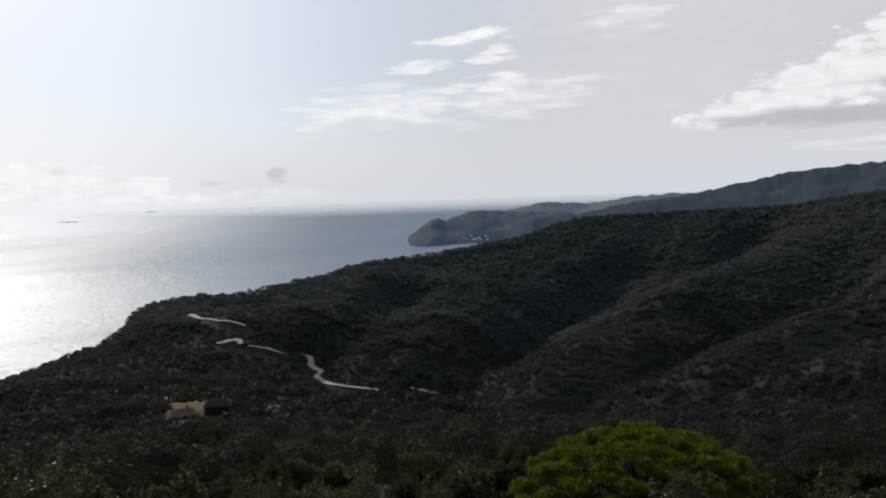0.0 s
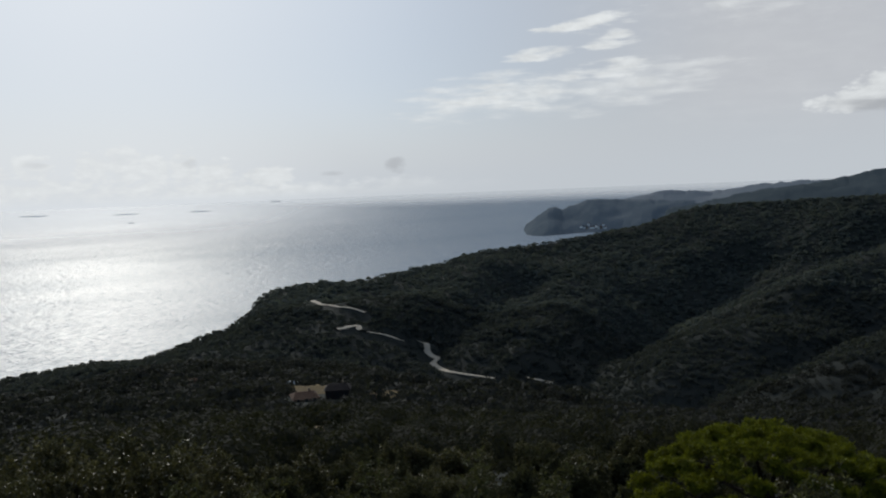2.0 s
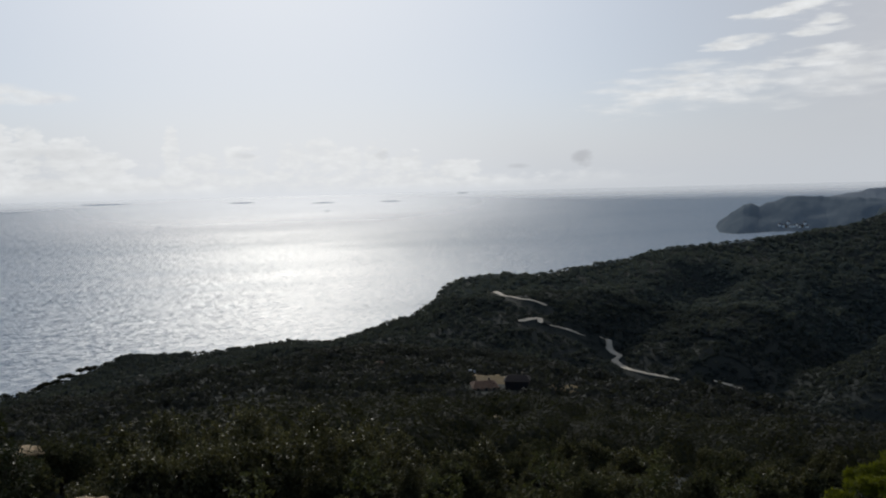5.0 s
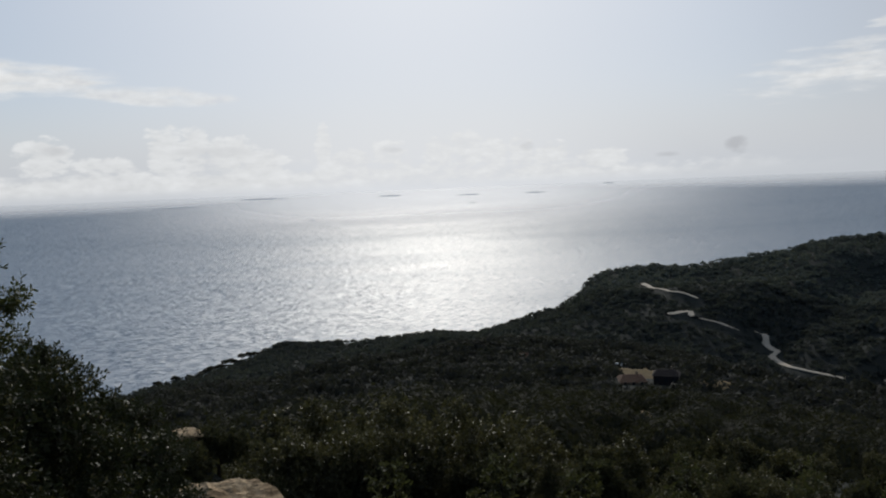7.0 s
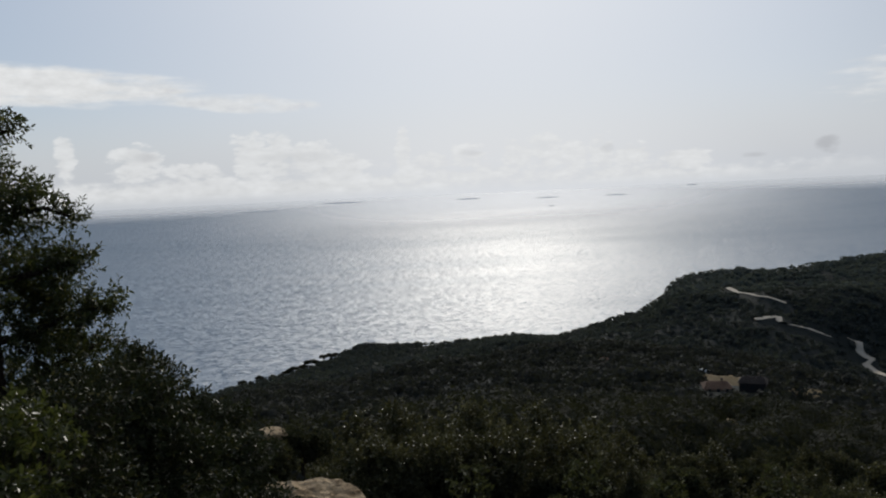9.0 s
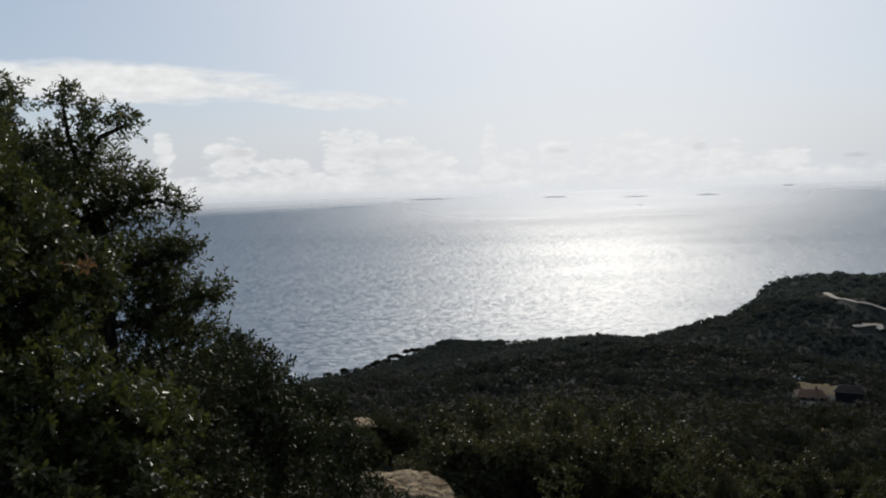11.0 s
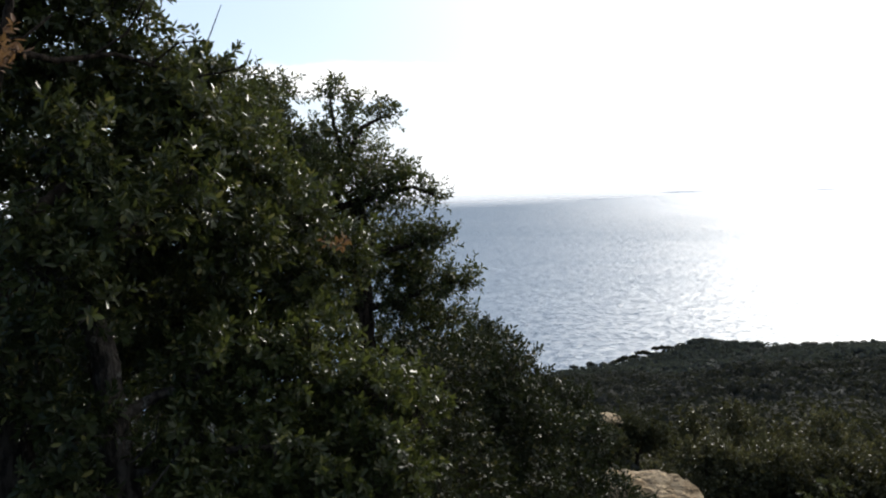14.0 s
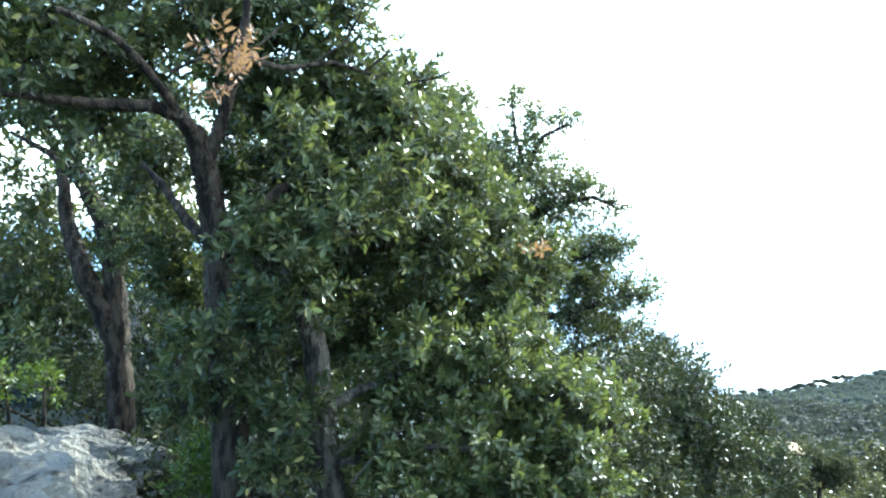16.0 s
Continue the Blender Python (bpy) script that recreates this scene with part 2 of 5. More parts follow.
M_MOUNTAIN = far_hill_material("hazed_mountain_woods", (0.064, 0.081, 0.092), (0.081, 0.098, 0.107), (0.095, 0.11, 0.116))

M_SEA, n = material("sea_water")
geo = n.add("ShaderNodeNewGeometry")
p = geo.outputs["Position"]
turned = n.add("ShaderNodeVectorRotate", {"Vector": p, "Angle": radians(-SUN_AZ - 8)}, rotation_type="Z_AXIS").outputs[0]
stretched = n.scaled(turned, 0.5, 1.0, 1.0)
swell = n.noise(n.scaled(turned, 0.42, 1.0, 1.0), 0.19, 2.0, 0.5, out=1)
waves = n.noise(stretched, 0.3, 3.0, 0.6, out=1)
chop = n.noise(stretched, 1.0, 2.0, 0.6, out=1)
calm = n.noise(n.scaled(turned, 0.3, 1.0, 1.0), 0.0022, 3.0)
far = n.add("ShaderNodeVectorMath", {0: n.scaled(p, 1.0, 1.0, 0.0)}, operation="LENGTH").outputs["Value"]
xyz = n.add("ShaderNodeSeparateXYZ", {0: p})
bearing = n.math("MULTIPLY", n.math("ARCTAN2", n.math("MULTIPLY", xyz.outputs[0], -1.0), xyz.outputs[1]), 57.2958)
# rougher, less tilted, less see-through patches far out: bearing, distance, half width in degrees, half depth in metres
far_patch = None
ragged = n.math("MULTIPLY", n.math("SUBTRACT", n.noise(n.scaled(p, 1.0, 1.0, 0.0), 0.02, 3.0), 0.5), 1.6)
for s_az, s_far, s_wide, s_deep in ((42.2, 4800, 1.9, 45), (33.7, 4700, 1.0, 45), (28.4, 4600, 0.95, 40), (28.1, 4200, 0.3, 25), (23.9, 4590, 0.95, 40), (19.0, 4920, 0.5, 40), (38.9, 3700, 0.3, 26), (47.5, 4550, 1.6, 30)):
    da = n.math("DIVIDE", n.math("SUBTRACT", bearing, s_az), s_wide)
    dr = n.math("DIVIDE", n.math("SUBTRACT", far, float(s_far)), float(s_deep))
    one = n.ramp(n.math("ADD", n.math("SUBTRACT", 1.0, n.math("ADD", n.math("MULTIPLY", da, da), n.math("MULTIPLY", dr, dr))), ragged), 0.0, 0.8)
    far_patch = one if far_patch is None else n.math("MAXIMUM", far_patch, one)
tilt = n.add("ShaderNodeVectorMath", {0: n.scaled(waves, 0.8, 0.8, 0.0), 1: n.scaled(chop, 1.1, 1.1, 0.0)}, operation="ADD").outputs[0]
tilt = n.add("ShaderNodeVectorMath", {0: tilt, 1: n.scaled(swell, 0.62, 0.62, 0.0)}, operation="ADD").outputs[0]
tilt = n.add("ShaderNodeVectorMath", {0: tilt, 1: (1.26, 1.26, 0.0)}, operation="SUBTRACT").outputs[0]
tilt = n.add("ShaderNodeVectorMath", {0: tilt, "Scale": n.math("MULTIPLY", 1.85, n.math("SUBTRACT", 1.0, n.math("MULTIPLY", far_patch, 0.5)))}, operation="SCALE").outputs[0]
normal = n.add("ShaderNodeVectorMath", {0: n.add("ShaderNodeVectorMath", {0: (0.0, 0.0, 1.0), 1: tilt}, operation="ADD").outputs[0]}, operation="NORMALIZE").outputs[0]
# waves too far to be told apart spread the glint
rough = n.math("ADD", n.math("ADD", 0.48, n.math("MULTIPLY", n.ramp(far, 1100.0, 3600.0), 0.08)), n.math("MULTIPLY", n.ramp(calm, 0.4, 0.7), 0.06))
rough = n.math("ADD", rough, n.math("MULTIPLY", far_patch, 0.4))
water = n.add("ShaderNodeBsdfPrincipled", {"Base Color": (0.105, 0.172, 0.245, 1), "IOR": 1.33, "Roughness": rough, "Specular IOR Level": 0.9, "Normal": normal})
# haze by transparency: the rim dissolves into the sky behind, soonest below the sun
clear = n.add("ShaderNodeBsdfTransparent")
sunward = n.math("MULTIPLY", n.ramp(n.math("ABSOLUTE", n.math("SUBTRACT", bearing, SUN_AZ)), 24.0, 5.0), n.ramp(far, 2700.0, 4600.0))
thick = n.math("MULTIPLY", n.math("MAXIMUM", n.math("MULTIPLY", n.ramp(far, 4250.0, 4975.0), 0.85), n.math("MULTIPLY", sunward, 0.78)), n.math("SUBTRACT", 1.0, n.math("MULTIPLY", far_patch, 0.55)))
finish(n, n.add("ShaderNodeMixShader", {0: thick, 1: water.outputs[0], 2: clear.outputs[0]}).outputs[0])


def stone_material(name, low, high, blotch, stretch=1.0, relief=0.03):
    m, n = material(name)
    p = n.add("ShaderNodeNewGeometry").outputs["Position"]
    p = n.scaled(p, 1.0, 1.0, stretch)
    a, b, c2 = n.noise(p, 2.5, 5.0), n.noise(p, 14.0, 4.0), n.noise(p, 70.0, 3.0)
    c = n.mix(n.ramp(a, 0.35, 0.65), (*low, 1), (*high, 1))
    c = n.mix(n.ramp(b, 0.55, 0.72), c, (*blotch, 1))
    h = n.math("ADD", n.math("MULTIPLY", b, 0.7), n.math("MULTIPLY", c2, 0.3))
    bump = n.add("ShaderNodeBump", {"Height": h, "Strength": 0.9, "Distance": relief})
    finish(n, n.add("ShaderNodeBsdfPrincipled", {"Base Color": c, "Roughness": 0.9, "Specular IOR Level": 0.2, "Normal": bump.outputs[0]}).outputs[0])
    return m


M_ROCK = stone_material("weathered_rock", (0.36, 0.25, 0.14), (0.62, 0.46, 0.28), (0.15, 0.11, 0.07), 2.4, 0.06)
# dark blotches paint in dappled tree shade; the base is darkened for it too
M_DAPPLED_ROCK = stone_material("pale_dappled_rock", (0.062, 0.056, 0.048), (0.17, 0.157, 0.135), (0.025, 0.022, 0.019), 1.7, 0.07)


def bark_material(name, low, high, lichen, share):
    """Furrowed bark with pale lichen blots."""
    m, n = material(name)
    p = n.scaled(n.add("ShaderNodeNewGeometry").outputs["Position"], 1.0, 1.0, 0.32)
    q = n.add("ShaderNodeNewGeometry").outputs["Position"]
    furrow, grain, blot = n.noise(p, 38.0, 5.0, 0.65), n.noise(p, 130.0, 3.0), n.noise(q, 17.0, 5.0, 0.65)
    c = n.mix(n.ramp(furrow, 0.40, 0.60), (*low, 1), (*high, 1))
    c = n.mix(n.math("MULTIPLY", n.ramp(blot, 1 - share, 1.05 - share), n.ramp(furrow, 0.36, 0.5)), c, (*lichen, 1))
    h = n.math("ADD", n.math("MULTIPLY", furrow, 0.75), n.math("MULTIPLY", grain, 0.25))
    bump = n.add("ShaderNodeBump", {"Height": h, "Strength": 1.0, "Distance": 0.03})
    finish(n, n.add("ShaderNodeBsdfPrincipled", {"Base Color": c, "Roughness": 0.92, "Specular IOR Level": 0.15, "Normal": bump.outputs[0]}).outputs[0])
    return m


M_BARK = bark_material("grey_bark", (0.010, 0.007, 0.005), (0.050, 0.037, 0.026), (0.085, 0.076, 0.060), 0.38)
M_GREY_BARK = bark_material("pale_bark", (0.016, 0.013, 0.010), (0.070, 0.058, 0.046), (0.15, 0.142, 0.12), 0.42)
M_ROAD = stone_material("pale_dirt_road", (0.42, 0.365, 0.28), (0.50, 0.44, 0.35), (0.33, 0.28, 0.21))
M_DIRT = stone_material("ochre_dirt", (0.12, 0.086, 0.040), (0.17, 0.122, 0.056), (0.068, 0.053, 0.030))
M_TILE = stone_material("terracotta_tiles", (0.08, 0.045, 0.031), (0.115, 0.066, 0.043), (0.055, 0.035, 0.026))
M_BARN_TILE = stone_material("dark_brown_tiles", (0.026, 0.021, 0.019), (0.038, 0.030, 0.027), (0.02, 0.017, 0.015))
M_PLASTER = stone_material("pale_plaster", (0.17, 0.13, 0.09), (0.22, 0.17, 0.12), (0.13, 0.10, 0.07))
M_WHITE = stone_material("white_paint", (0.78, 0.78, 0.76), (0.82, 0.82, 0.80), (0.7, 0.7, 0.68))
M_DARK = stone_material("dark_opening", (0.02, 0.02, 0.022), (0.03, 0.03, 0.03), (0.015, 0.015, 0.015))


# ---- mesh helpers ----
rng = np.random.default_rng(7)


def raw_mesh(name, verts, faces, mat, smooth=False):
    """A mesh from arrays of places and of equal-sided faces."""
    verts, faces = np.asarray(verts, np.float32), np.asarray(faces, np.int32)
    k = faces.shape[1]
    me = bpy.data.meshes.new(name)
    me.vertices.add(len(verts))
    me.vertices.foreach_set("co", verts.ravel())
    me.loops.add(faces.size)
    me.loops.foreach_set("vertex_index", faces.ravel())
    me.polygons.add(len(faces))
    me.polygons.foreach_set("loop_start", np.arange(0, faces.size, k, dtype=np.int32))
    me.polygons.foreach_set("loop_total", np.full(len(faces), k, np.int32))
    if smooth:
        me.polygons.foreach_set("use_smooth", np.ones(len(faces), bool))
    me.update(calc_edges=True)
    me.materials.append(mat)
    return me


def part(name, me, parent, label=""):
    """A mesh as one part of a thing."""
    ob = new(name, me)
    ob.parent = parent
    if label:
        tagged(ob, label)
    return ob


def thing(name, place, label, category, group="", kind=""):
    ob = new(name)
    ob.location = place
    ob.empty_display_size = 0.2
    return tagged(ob, label, category, group, kind)


def lattice(ix, iy, seed):
    h = (ix * 374761393 + iy * 668265263 + seed * 1442695041) & 0x7FFFFFFF
    h = ((h ^ (h >> 13)) * 1274126177) & 0x7FFFFFFF
    return ((h ^ (h >> 16)) & 0xFFFF) / 65535.0


def value_noise(x, y, seed=0):
    ix, iy = np.floor(x).astype(np.int64), np.floor(y).astype(np.int64)
    fx, fy = x - ix, y - iy
    fx, fy = fx * fx * (3 - 2 * fx), fy * fy * (3 - 2 * fy)
    a, b = lattice(ix, iy, seed), lattice(ix + 1, iy, seed)
    c, d = lattice(ix, iy + 1, seed), lattice(ix + 1, iy + 1, seed)
    return (a * (1 - fx) + b * fx) * (1 - fy) + (c * (1 - fx) + d * fx) * fy - 0.5


def fbm(x, y, octaves=4, seed=0):
    return sum(value_noise(x * 2 ** k, y * 2 ** k, seed + k) / 2 ** k for k in range(octaves))


def smooth_interp(x, xs, ys):
    """Between knots, with eased slopes."""
    fine = np.linspace(xs[0], xs[-1], 2401)
    v = np.interp(fine, xs, ys)
    pad = np.pad(v, 5, mode="edge")
    return np.interp(x, fine, np.convolve(pad, np.ones(11) / 11, "valid"))


# ---- the lie of the land ----
# azimuth, elevation from the look-out and distance of the coast ridge's crest
CREST = np.array([
    (-180, 10, 500), (-115, 9, 700), (-70, 6, 900), (-45, 2.2, 1050), (-27.5, -0.6, 1150), (-22.3, -1.4, 1200), (-15.5, -1.6, 1250),
    (-9.2, -1.8, 1250), (-7.6, -2.1, 1250), (-5.1, -3.0, 1220), (-2.8, -3.4, 1200), (1.8, -4.0, 1150), (5.3, -4.3, 1100),
    (8.7, -5.2, 1080), (11, -5.5, 1050), (14, -6.0, 1020), (17.5, -6.0, 1000), (20.2, -6.4, 980), (21.6, -8.3, 960), (25, -9.3, 930),
    (28.4, -10.25, 900), (31.3, -10.0, 880), (36.5, -10.4, 860), (41.2, -10.2, 850), (44.3, -11.2, 820), (46, -11.8, 800),
    (49, -12.2, 770), (52, -12.7, 740), (60, -13.4, 700), (110, -13.5, 700), (140, 9, 500), (180, 10, 500)])
# the same for the foot of its near face
FOOT = np.array([
    (-180, 4, 200), (-115, 4, 300), (-70, -6, 400), (-28, -14.2, 520), (-20, -15, 560), (-13.4, -15.2, 600), (-8, -15, 620), (-4, -14.6, 650),
    (1.4, -13.7, 680), (9.4, -12.8, 700), (15, -11.6, 720), (22, -11.6, 720), (28, -11.2, 720), (36, -11.8, 700), (45, -12.6, 650),
    (52, -13.4, 620), (75, -14, 600), (110, -14, 600), (140, 2, 300), (180, 4, 200)])
NEAR_R = np.array([0.0, 3.0, 6.0, 12.0, 22.0, 60.0])
NEAR_Z = np.array([-1.7, -1.8, -2.6, -5.2, -10.3, -21.0])
# ravines between them: azimuth, elevation, distance
RAVINES = [[(-26, -5.8, 960), (-20, -8.6, 830), (-16.5, -12, 700), (-10, -14.4, 630)], [(-11, -4.2, 1080), (-6.5, -7.6, 930), (-3, -10.6, 810), (0, -13, 710)],
           [(3, -5.5, 1000), (5, -8.5, 880), (7.5, -11.2, 770)], [(-20, -2.6, 1130), (-17, -4.6, 1030), (-13, -6.5, 950)]]
# spurs that run down from the crest: azimuth, elevation, distance
SPURS = [[(-30, -3.6, 1080), (-27.5, -4.4, 1020), (-18.9, -5.4, 980), (-15.4, -6.8, 930), (-11.7, -9.4, 860), (-6, -12.0, 770)],
         [(-32, -6, 830), (-27.5, -7.4, 780), (-22.2, -9.6, 720), (-18.8, -11.5, 660), (-16.5, -13.4, 610)],
         [(-3.5, -5.2, 1120), (1.5, -7.9, 960), (4.5, -9.9, 850), (6.5, -11.4, 770)],
         [(13.0, -9.3, 860), (17.0, -9.9, 830), (21.0, -10.4, 800), (25, -10.7, 790)]]


def polar_height(az, r):
    """Ground height over the sea by azimuth and distance."""
    ce, cr = smooth_interp(az, CREST[:, 0], CREST[:, 1]), smooth_interp(az, CREST[:, 0], CREST[:, 2])
    fe, fr = smooth_interp(az, FOOT[:, 0], FOOT[:, 1]), smooth_interp(az, FOOT[:, 0], FOOT[:, 2])
    tan = lambda e: np.tan(np.radians(e))
    behind = np.clip((np.abs(az - 5) - 105) / 25, 0, 1)
    level = np.clip((az - 70) / 16, 0, 1) * np.clip((175 - az) / 40, 0, 1)
    knoll = -1.7 + 0.07 * np.minimum(r, 11) - 0.42 * np.maximum(r - 11, 0)
    near = np.interp(r, NEAR_R, NEAR_Z)
    near = (near + np.clip(knoll - near, 0, None) * level) * (1 - behind) + (-1.7 + 0.12 * r) * behind
    k = np.clip(np.log(np.maximum(r, 60) / 60) / np.log(fr / 60), 0, 1)
    e60 = -19.3 * (1 - behind) + 4 * behind
    slope = r * tan(e60 + (fe - e60) * k ** 0.8)
    zf, zc = fr * tan(fe), cr * tan(ce)
    f = np.clip((r - fr) / (cr - fr), 0, 1)
    carve = np.clip((4 - az) / 8, 0, 1) * np.clip((az + 60) / 25, 0, 1)
    face = zf + (zc - zf) * f - 4 * f * (1 - f) * 26 * carve
    sea_side = np.clip((az + 3) / 4, 0, 1)
    beyond = zc - (r - cr) * (0.55 * sea_side + 0.12 * (1 - sea_side))
    z = np.where(r < 60, near, np.where(r < fr, slope, np.where(r < cr, face, beyond)))
    x, y = -r * np.sin(np.radians(az)), r * np.cos(np.radians(az))
    rough = fbm(x / 190 + 3.1, y / 190, 4, 5) * np.minimum(r, 1000) * 0.042
    fade = np.clip(np.abs(r - cr) / 160, 0, 1) * np.clip((r - 40) / 200, 0, 1)
    z = z + rough * fade + EYE_H
    return z


def spur_height(x, y):
    best = np.full(x.shape, -1e3)
    for spur in SPURS:
        pts = np.array([at(*p) for p in spur])
        for a, b in zip(pts[:-1], pts[1:]):
            ab = b[:2] - a[:2]
            t = np.clip(((x - a[0]) * ab[0] + (y - a[1]) * ab[1]) / (ab @ ab), 0, 1)
            d = np.hypot(x - a[0] - t * ab[0], y - a[1] - t * ab[1])
            best = np.maximum(best, a[2] + t * (b[2] - a[2]) + 6 - 0.5 * (np.sqrt(d * d + 400) - 20))
    return best


def ravine_depth(x, y):
    deep = np.zeros(x.shape)
    for line in RAVINES:
        pts = np.array([at(*p) for p in line])
        for a, b in zip(pts[:-1], pts[1:]):
            ab = b[:2] - a[:2]
            t = np.clip(((x - a[0]) * ab[0] + (y - a[1]) * ab[1]) / (ab @ ab), 0, 1)
            d = np.hypot(x - a[0] - t * ab[0], y - a[1] - t * ab[1])
            deep = np.maximum(deep, 24 * np.exp(-(d / 42) ** 2))
    return deep


def ground_z(x, y):
    x, y = np.asarray(x, float), np.asarray(y, float)
    r, az = np.hypot(x, y), np.degrees(np.arctan2(-x, y))
    z = polar_height(az, np.maximum(r, 0.01))
    # a small outcrop on the slope that carries the tan boulders
    for o_az, o_r, o_h, o_w in ((46.9, 12.5, 1.65, 0.95), (44.6, 10.2, 0.42, 0.9)):
        o = at(o_az, 0, o_r)
        z = z + o_h * np.exp(-((x - o.x) ** 2 + (y - o.y) ** 2) / o_w ** 2)
    z = z - ravine_depth(x, y)
    s = spur_height(x, y)
    s = s + fbm(x / 60, y / 60, 3, 21) * 8
    d = np.clip((z - s) / 14 + 0.5, 0, 1)
    z = np.where(r > 300, s + (z - s) * d + 7 * d * (1 - d), z)
    return np.maximum(z, -12)


angles = np.concatenate([np.arange(-180, -40, 4.0), np.arange(-40, 64, 0.22), np.arange(64, 112, 1.0), np.arange(112, 180, 4.0)])
radii = np.concatenate([[0.001, 0.3], np.geomspace(1.0, 60, 60), np.geomspace(62, 1450, 400), np.geomspace(1500, 2600, 8)])
A, R = np.meshgrid(np.radians(angles), radii, indexing="ij")
GX, GY = -R * np.sin(A), R * np.cos(A)
GZ = ground_z(GX, GY)
na, nr = A.shape
idx = np.arange(na * nr).reshape(na, nr)
nxt = np.roll(idx, -1, axis=0)
quads = np.stack([idx[:, :-1], idx[:, 1:], nxt[:, 1:], nxt[:, :-1]], -1).reshape(-1, 4)[:, ::-1]
ground = new("ground", raw_mesh("ground", np.stack([GX, GY, GZ], -1).reshape(-1, 3), quads, M_SOIL, True))
tagged(ground, "scrub-covered hillside soil falling steeply towards the sea", "ground", kind="structure")

# ---- the sea, lifted a little towards its rim so that it meets the sky at eye level ----
angles = np.radians(np.arange(0, 360, 1.0))
radii = np.concatenate([[1.0], np.linspace(150, 4990, 120)])
A, R = np.meshgrid(angles, radii, indexing="ij")
lift = np.clip(R - 2000, 0, None) ** 2 * (EYE_H - 26) / 2990.0 ** 2
na, nr = A.shape
idx = np.arange(na * nr).reshape(na, nr)
nxt = np.roll(idx, -1, axis=0)
quads = np.stack([idx[:, :-1], idx[:, 1:], nxt[:, 1:], nxt[:, :-1]], -1).reshape(-1, 4)[:, ::-1]
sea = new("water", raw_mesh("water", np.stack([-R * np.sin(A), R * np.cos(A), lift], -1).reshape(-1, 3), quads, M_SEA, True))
tagged(sea, "rippled blue-grey sea glittering below the sun", "sea", kind="structure")

# ---- far capes and hills across the bay ----
def far_ridge(name, knots, depth, foot, mat, label, seed):
    """A hill range: a crest line given by azimuth, elevation and distance, falling to both sides."""
    knots = np.array(knots, float)
    az = np.arange(knots[0, 0], knots[-1, 0] + 0.01, 0.06)
    el, d = np.interp(az, knots[:, 0], knots[:, 1]), np.interp(az, knots[:, 0], knots[:, 2])
    crest = EYE_H + d * np.tan(np.radians(el))
    jag = fbm(az * 2.6, az * 0 + seed, 4, seed) * 0.10 * d * 0.0175
    ends = np.clip(np.minimum(az - az[0], az[-1] - az) / 0.35, 0, 1) ** 0.6
    u = np.linspace(-1, 1, 41)
    AZ, U = np.meshgrid(az, u, indexing="ij")
    D = d[:, None] + U * depth * (0.35 + 0.65 * ends[:, None])
    prof = (1 - np.abs(U) ** 1.25)
    a = np.radians(AZ)
    rough = fbm(-D * np.sin(a) / 260, D * np.cos(a) / 260, 4, seed + 3) * np.abs(U) ** 0.7 * (1 - np.abs(U)) * 0.9
    Z = foot + (crest[:, None] - foot) * ends[:, None] * np.clip(prof + rough, -0.1, 1.0)
    Z = Z + jag[:, None] * np.exp(-(U / 0.12) ** 2) + 5.0 * fbm(-D * np.sin(a) / 30, D * np.cos(a) / 30, 3, seed)
    idx = np.arange(Z.size).reshape(Z.shape)
    q = np.stack([idx[:-1, :-1], idx[:-1, 1:], idx[1:, 1:], idx[1:, :-1]], -1).reshape(-1, 4)[:, ::-1]
    ob = new(name, raw_mesh(name, np.stack([-D * np.sin(a), D * np.cos(a), Z], -1).reshape(-1, 3), q, mat, True))
    return tagged(ob, label, "hills", kind="structure")


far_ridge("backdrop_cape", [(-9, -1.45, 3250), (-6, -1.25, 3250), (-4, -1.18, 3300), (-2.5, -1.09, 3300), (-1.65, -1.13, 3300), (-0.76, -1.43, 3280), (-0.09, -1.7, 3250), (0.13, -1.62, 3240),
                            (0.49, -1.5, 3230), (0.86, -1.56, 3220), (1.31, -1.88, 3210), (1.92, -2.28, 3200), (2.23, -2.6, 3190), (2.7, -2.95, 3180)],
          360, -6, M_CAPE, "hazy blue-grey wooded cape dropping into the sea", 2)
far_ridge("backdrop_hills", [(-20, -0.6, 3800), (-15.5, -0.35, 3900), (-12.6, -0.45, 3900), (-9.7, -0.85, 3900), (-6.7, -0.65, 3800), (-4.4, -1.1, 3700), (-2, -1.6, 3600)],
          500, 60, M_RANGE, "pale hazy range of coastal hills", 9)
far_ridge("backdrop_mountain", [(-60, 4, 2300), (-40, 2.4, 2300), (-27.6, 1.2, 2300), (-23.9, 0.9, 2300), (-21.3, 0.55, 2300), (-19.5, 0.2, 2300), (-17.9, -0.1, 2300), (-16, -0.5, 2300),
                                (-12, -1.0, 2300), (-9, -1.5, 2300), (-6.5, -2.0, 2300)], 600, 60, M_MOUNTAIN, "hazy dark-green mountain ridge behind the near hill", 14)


def meet(az, el, lift=0.0):
    """Where the line of sight from the look-out at that bearing comes down on the land."""
    d = np.geomspace(40, 1400, 3000)
    a = radians(az)
    x, y = -d * math.sin(a), d * math.cos(a)
    over = EYE_H + d * math.tan(radians(el)) - ground_z(x, y) - lift
    k = int(np.argmax(over < 0)) if (over < 0).any() else len(d) - 1
    return Vector((x[k], y[k], float(ground_z(x[k], y[k]))))


# ---- parts of plants ----
def unit(v):
    return v / np.maximum(np.linalg.norm(v, axis=-1, keepdims=True), 1e-9)


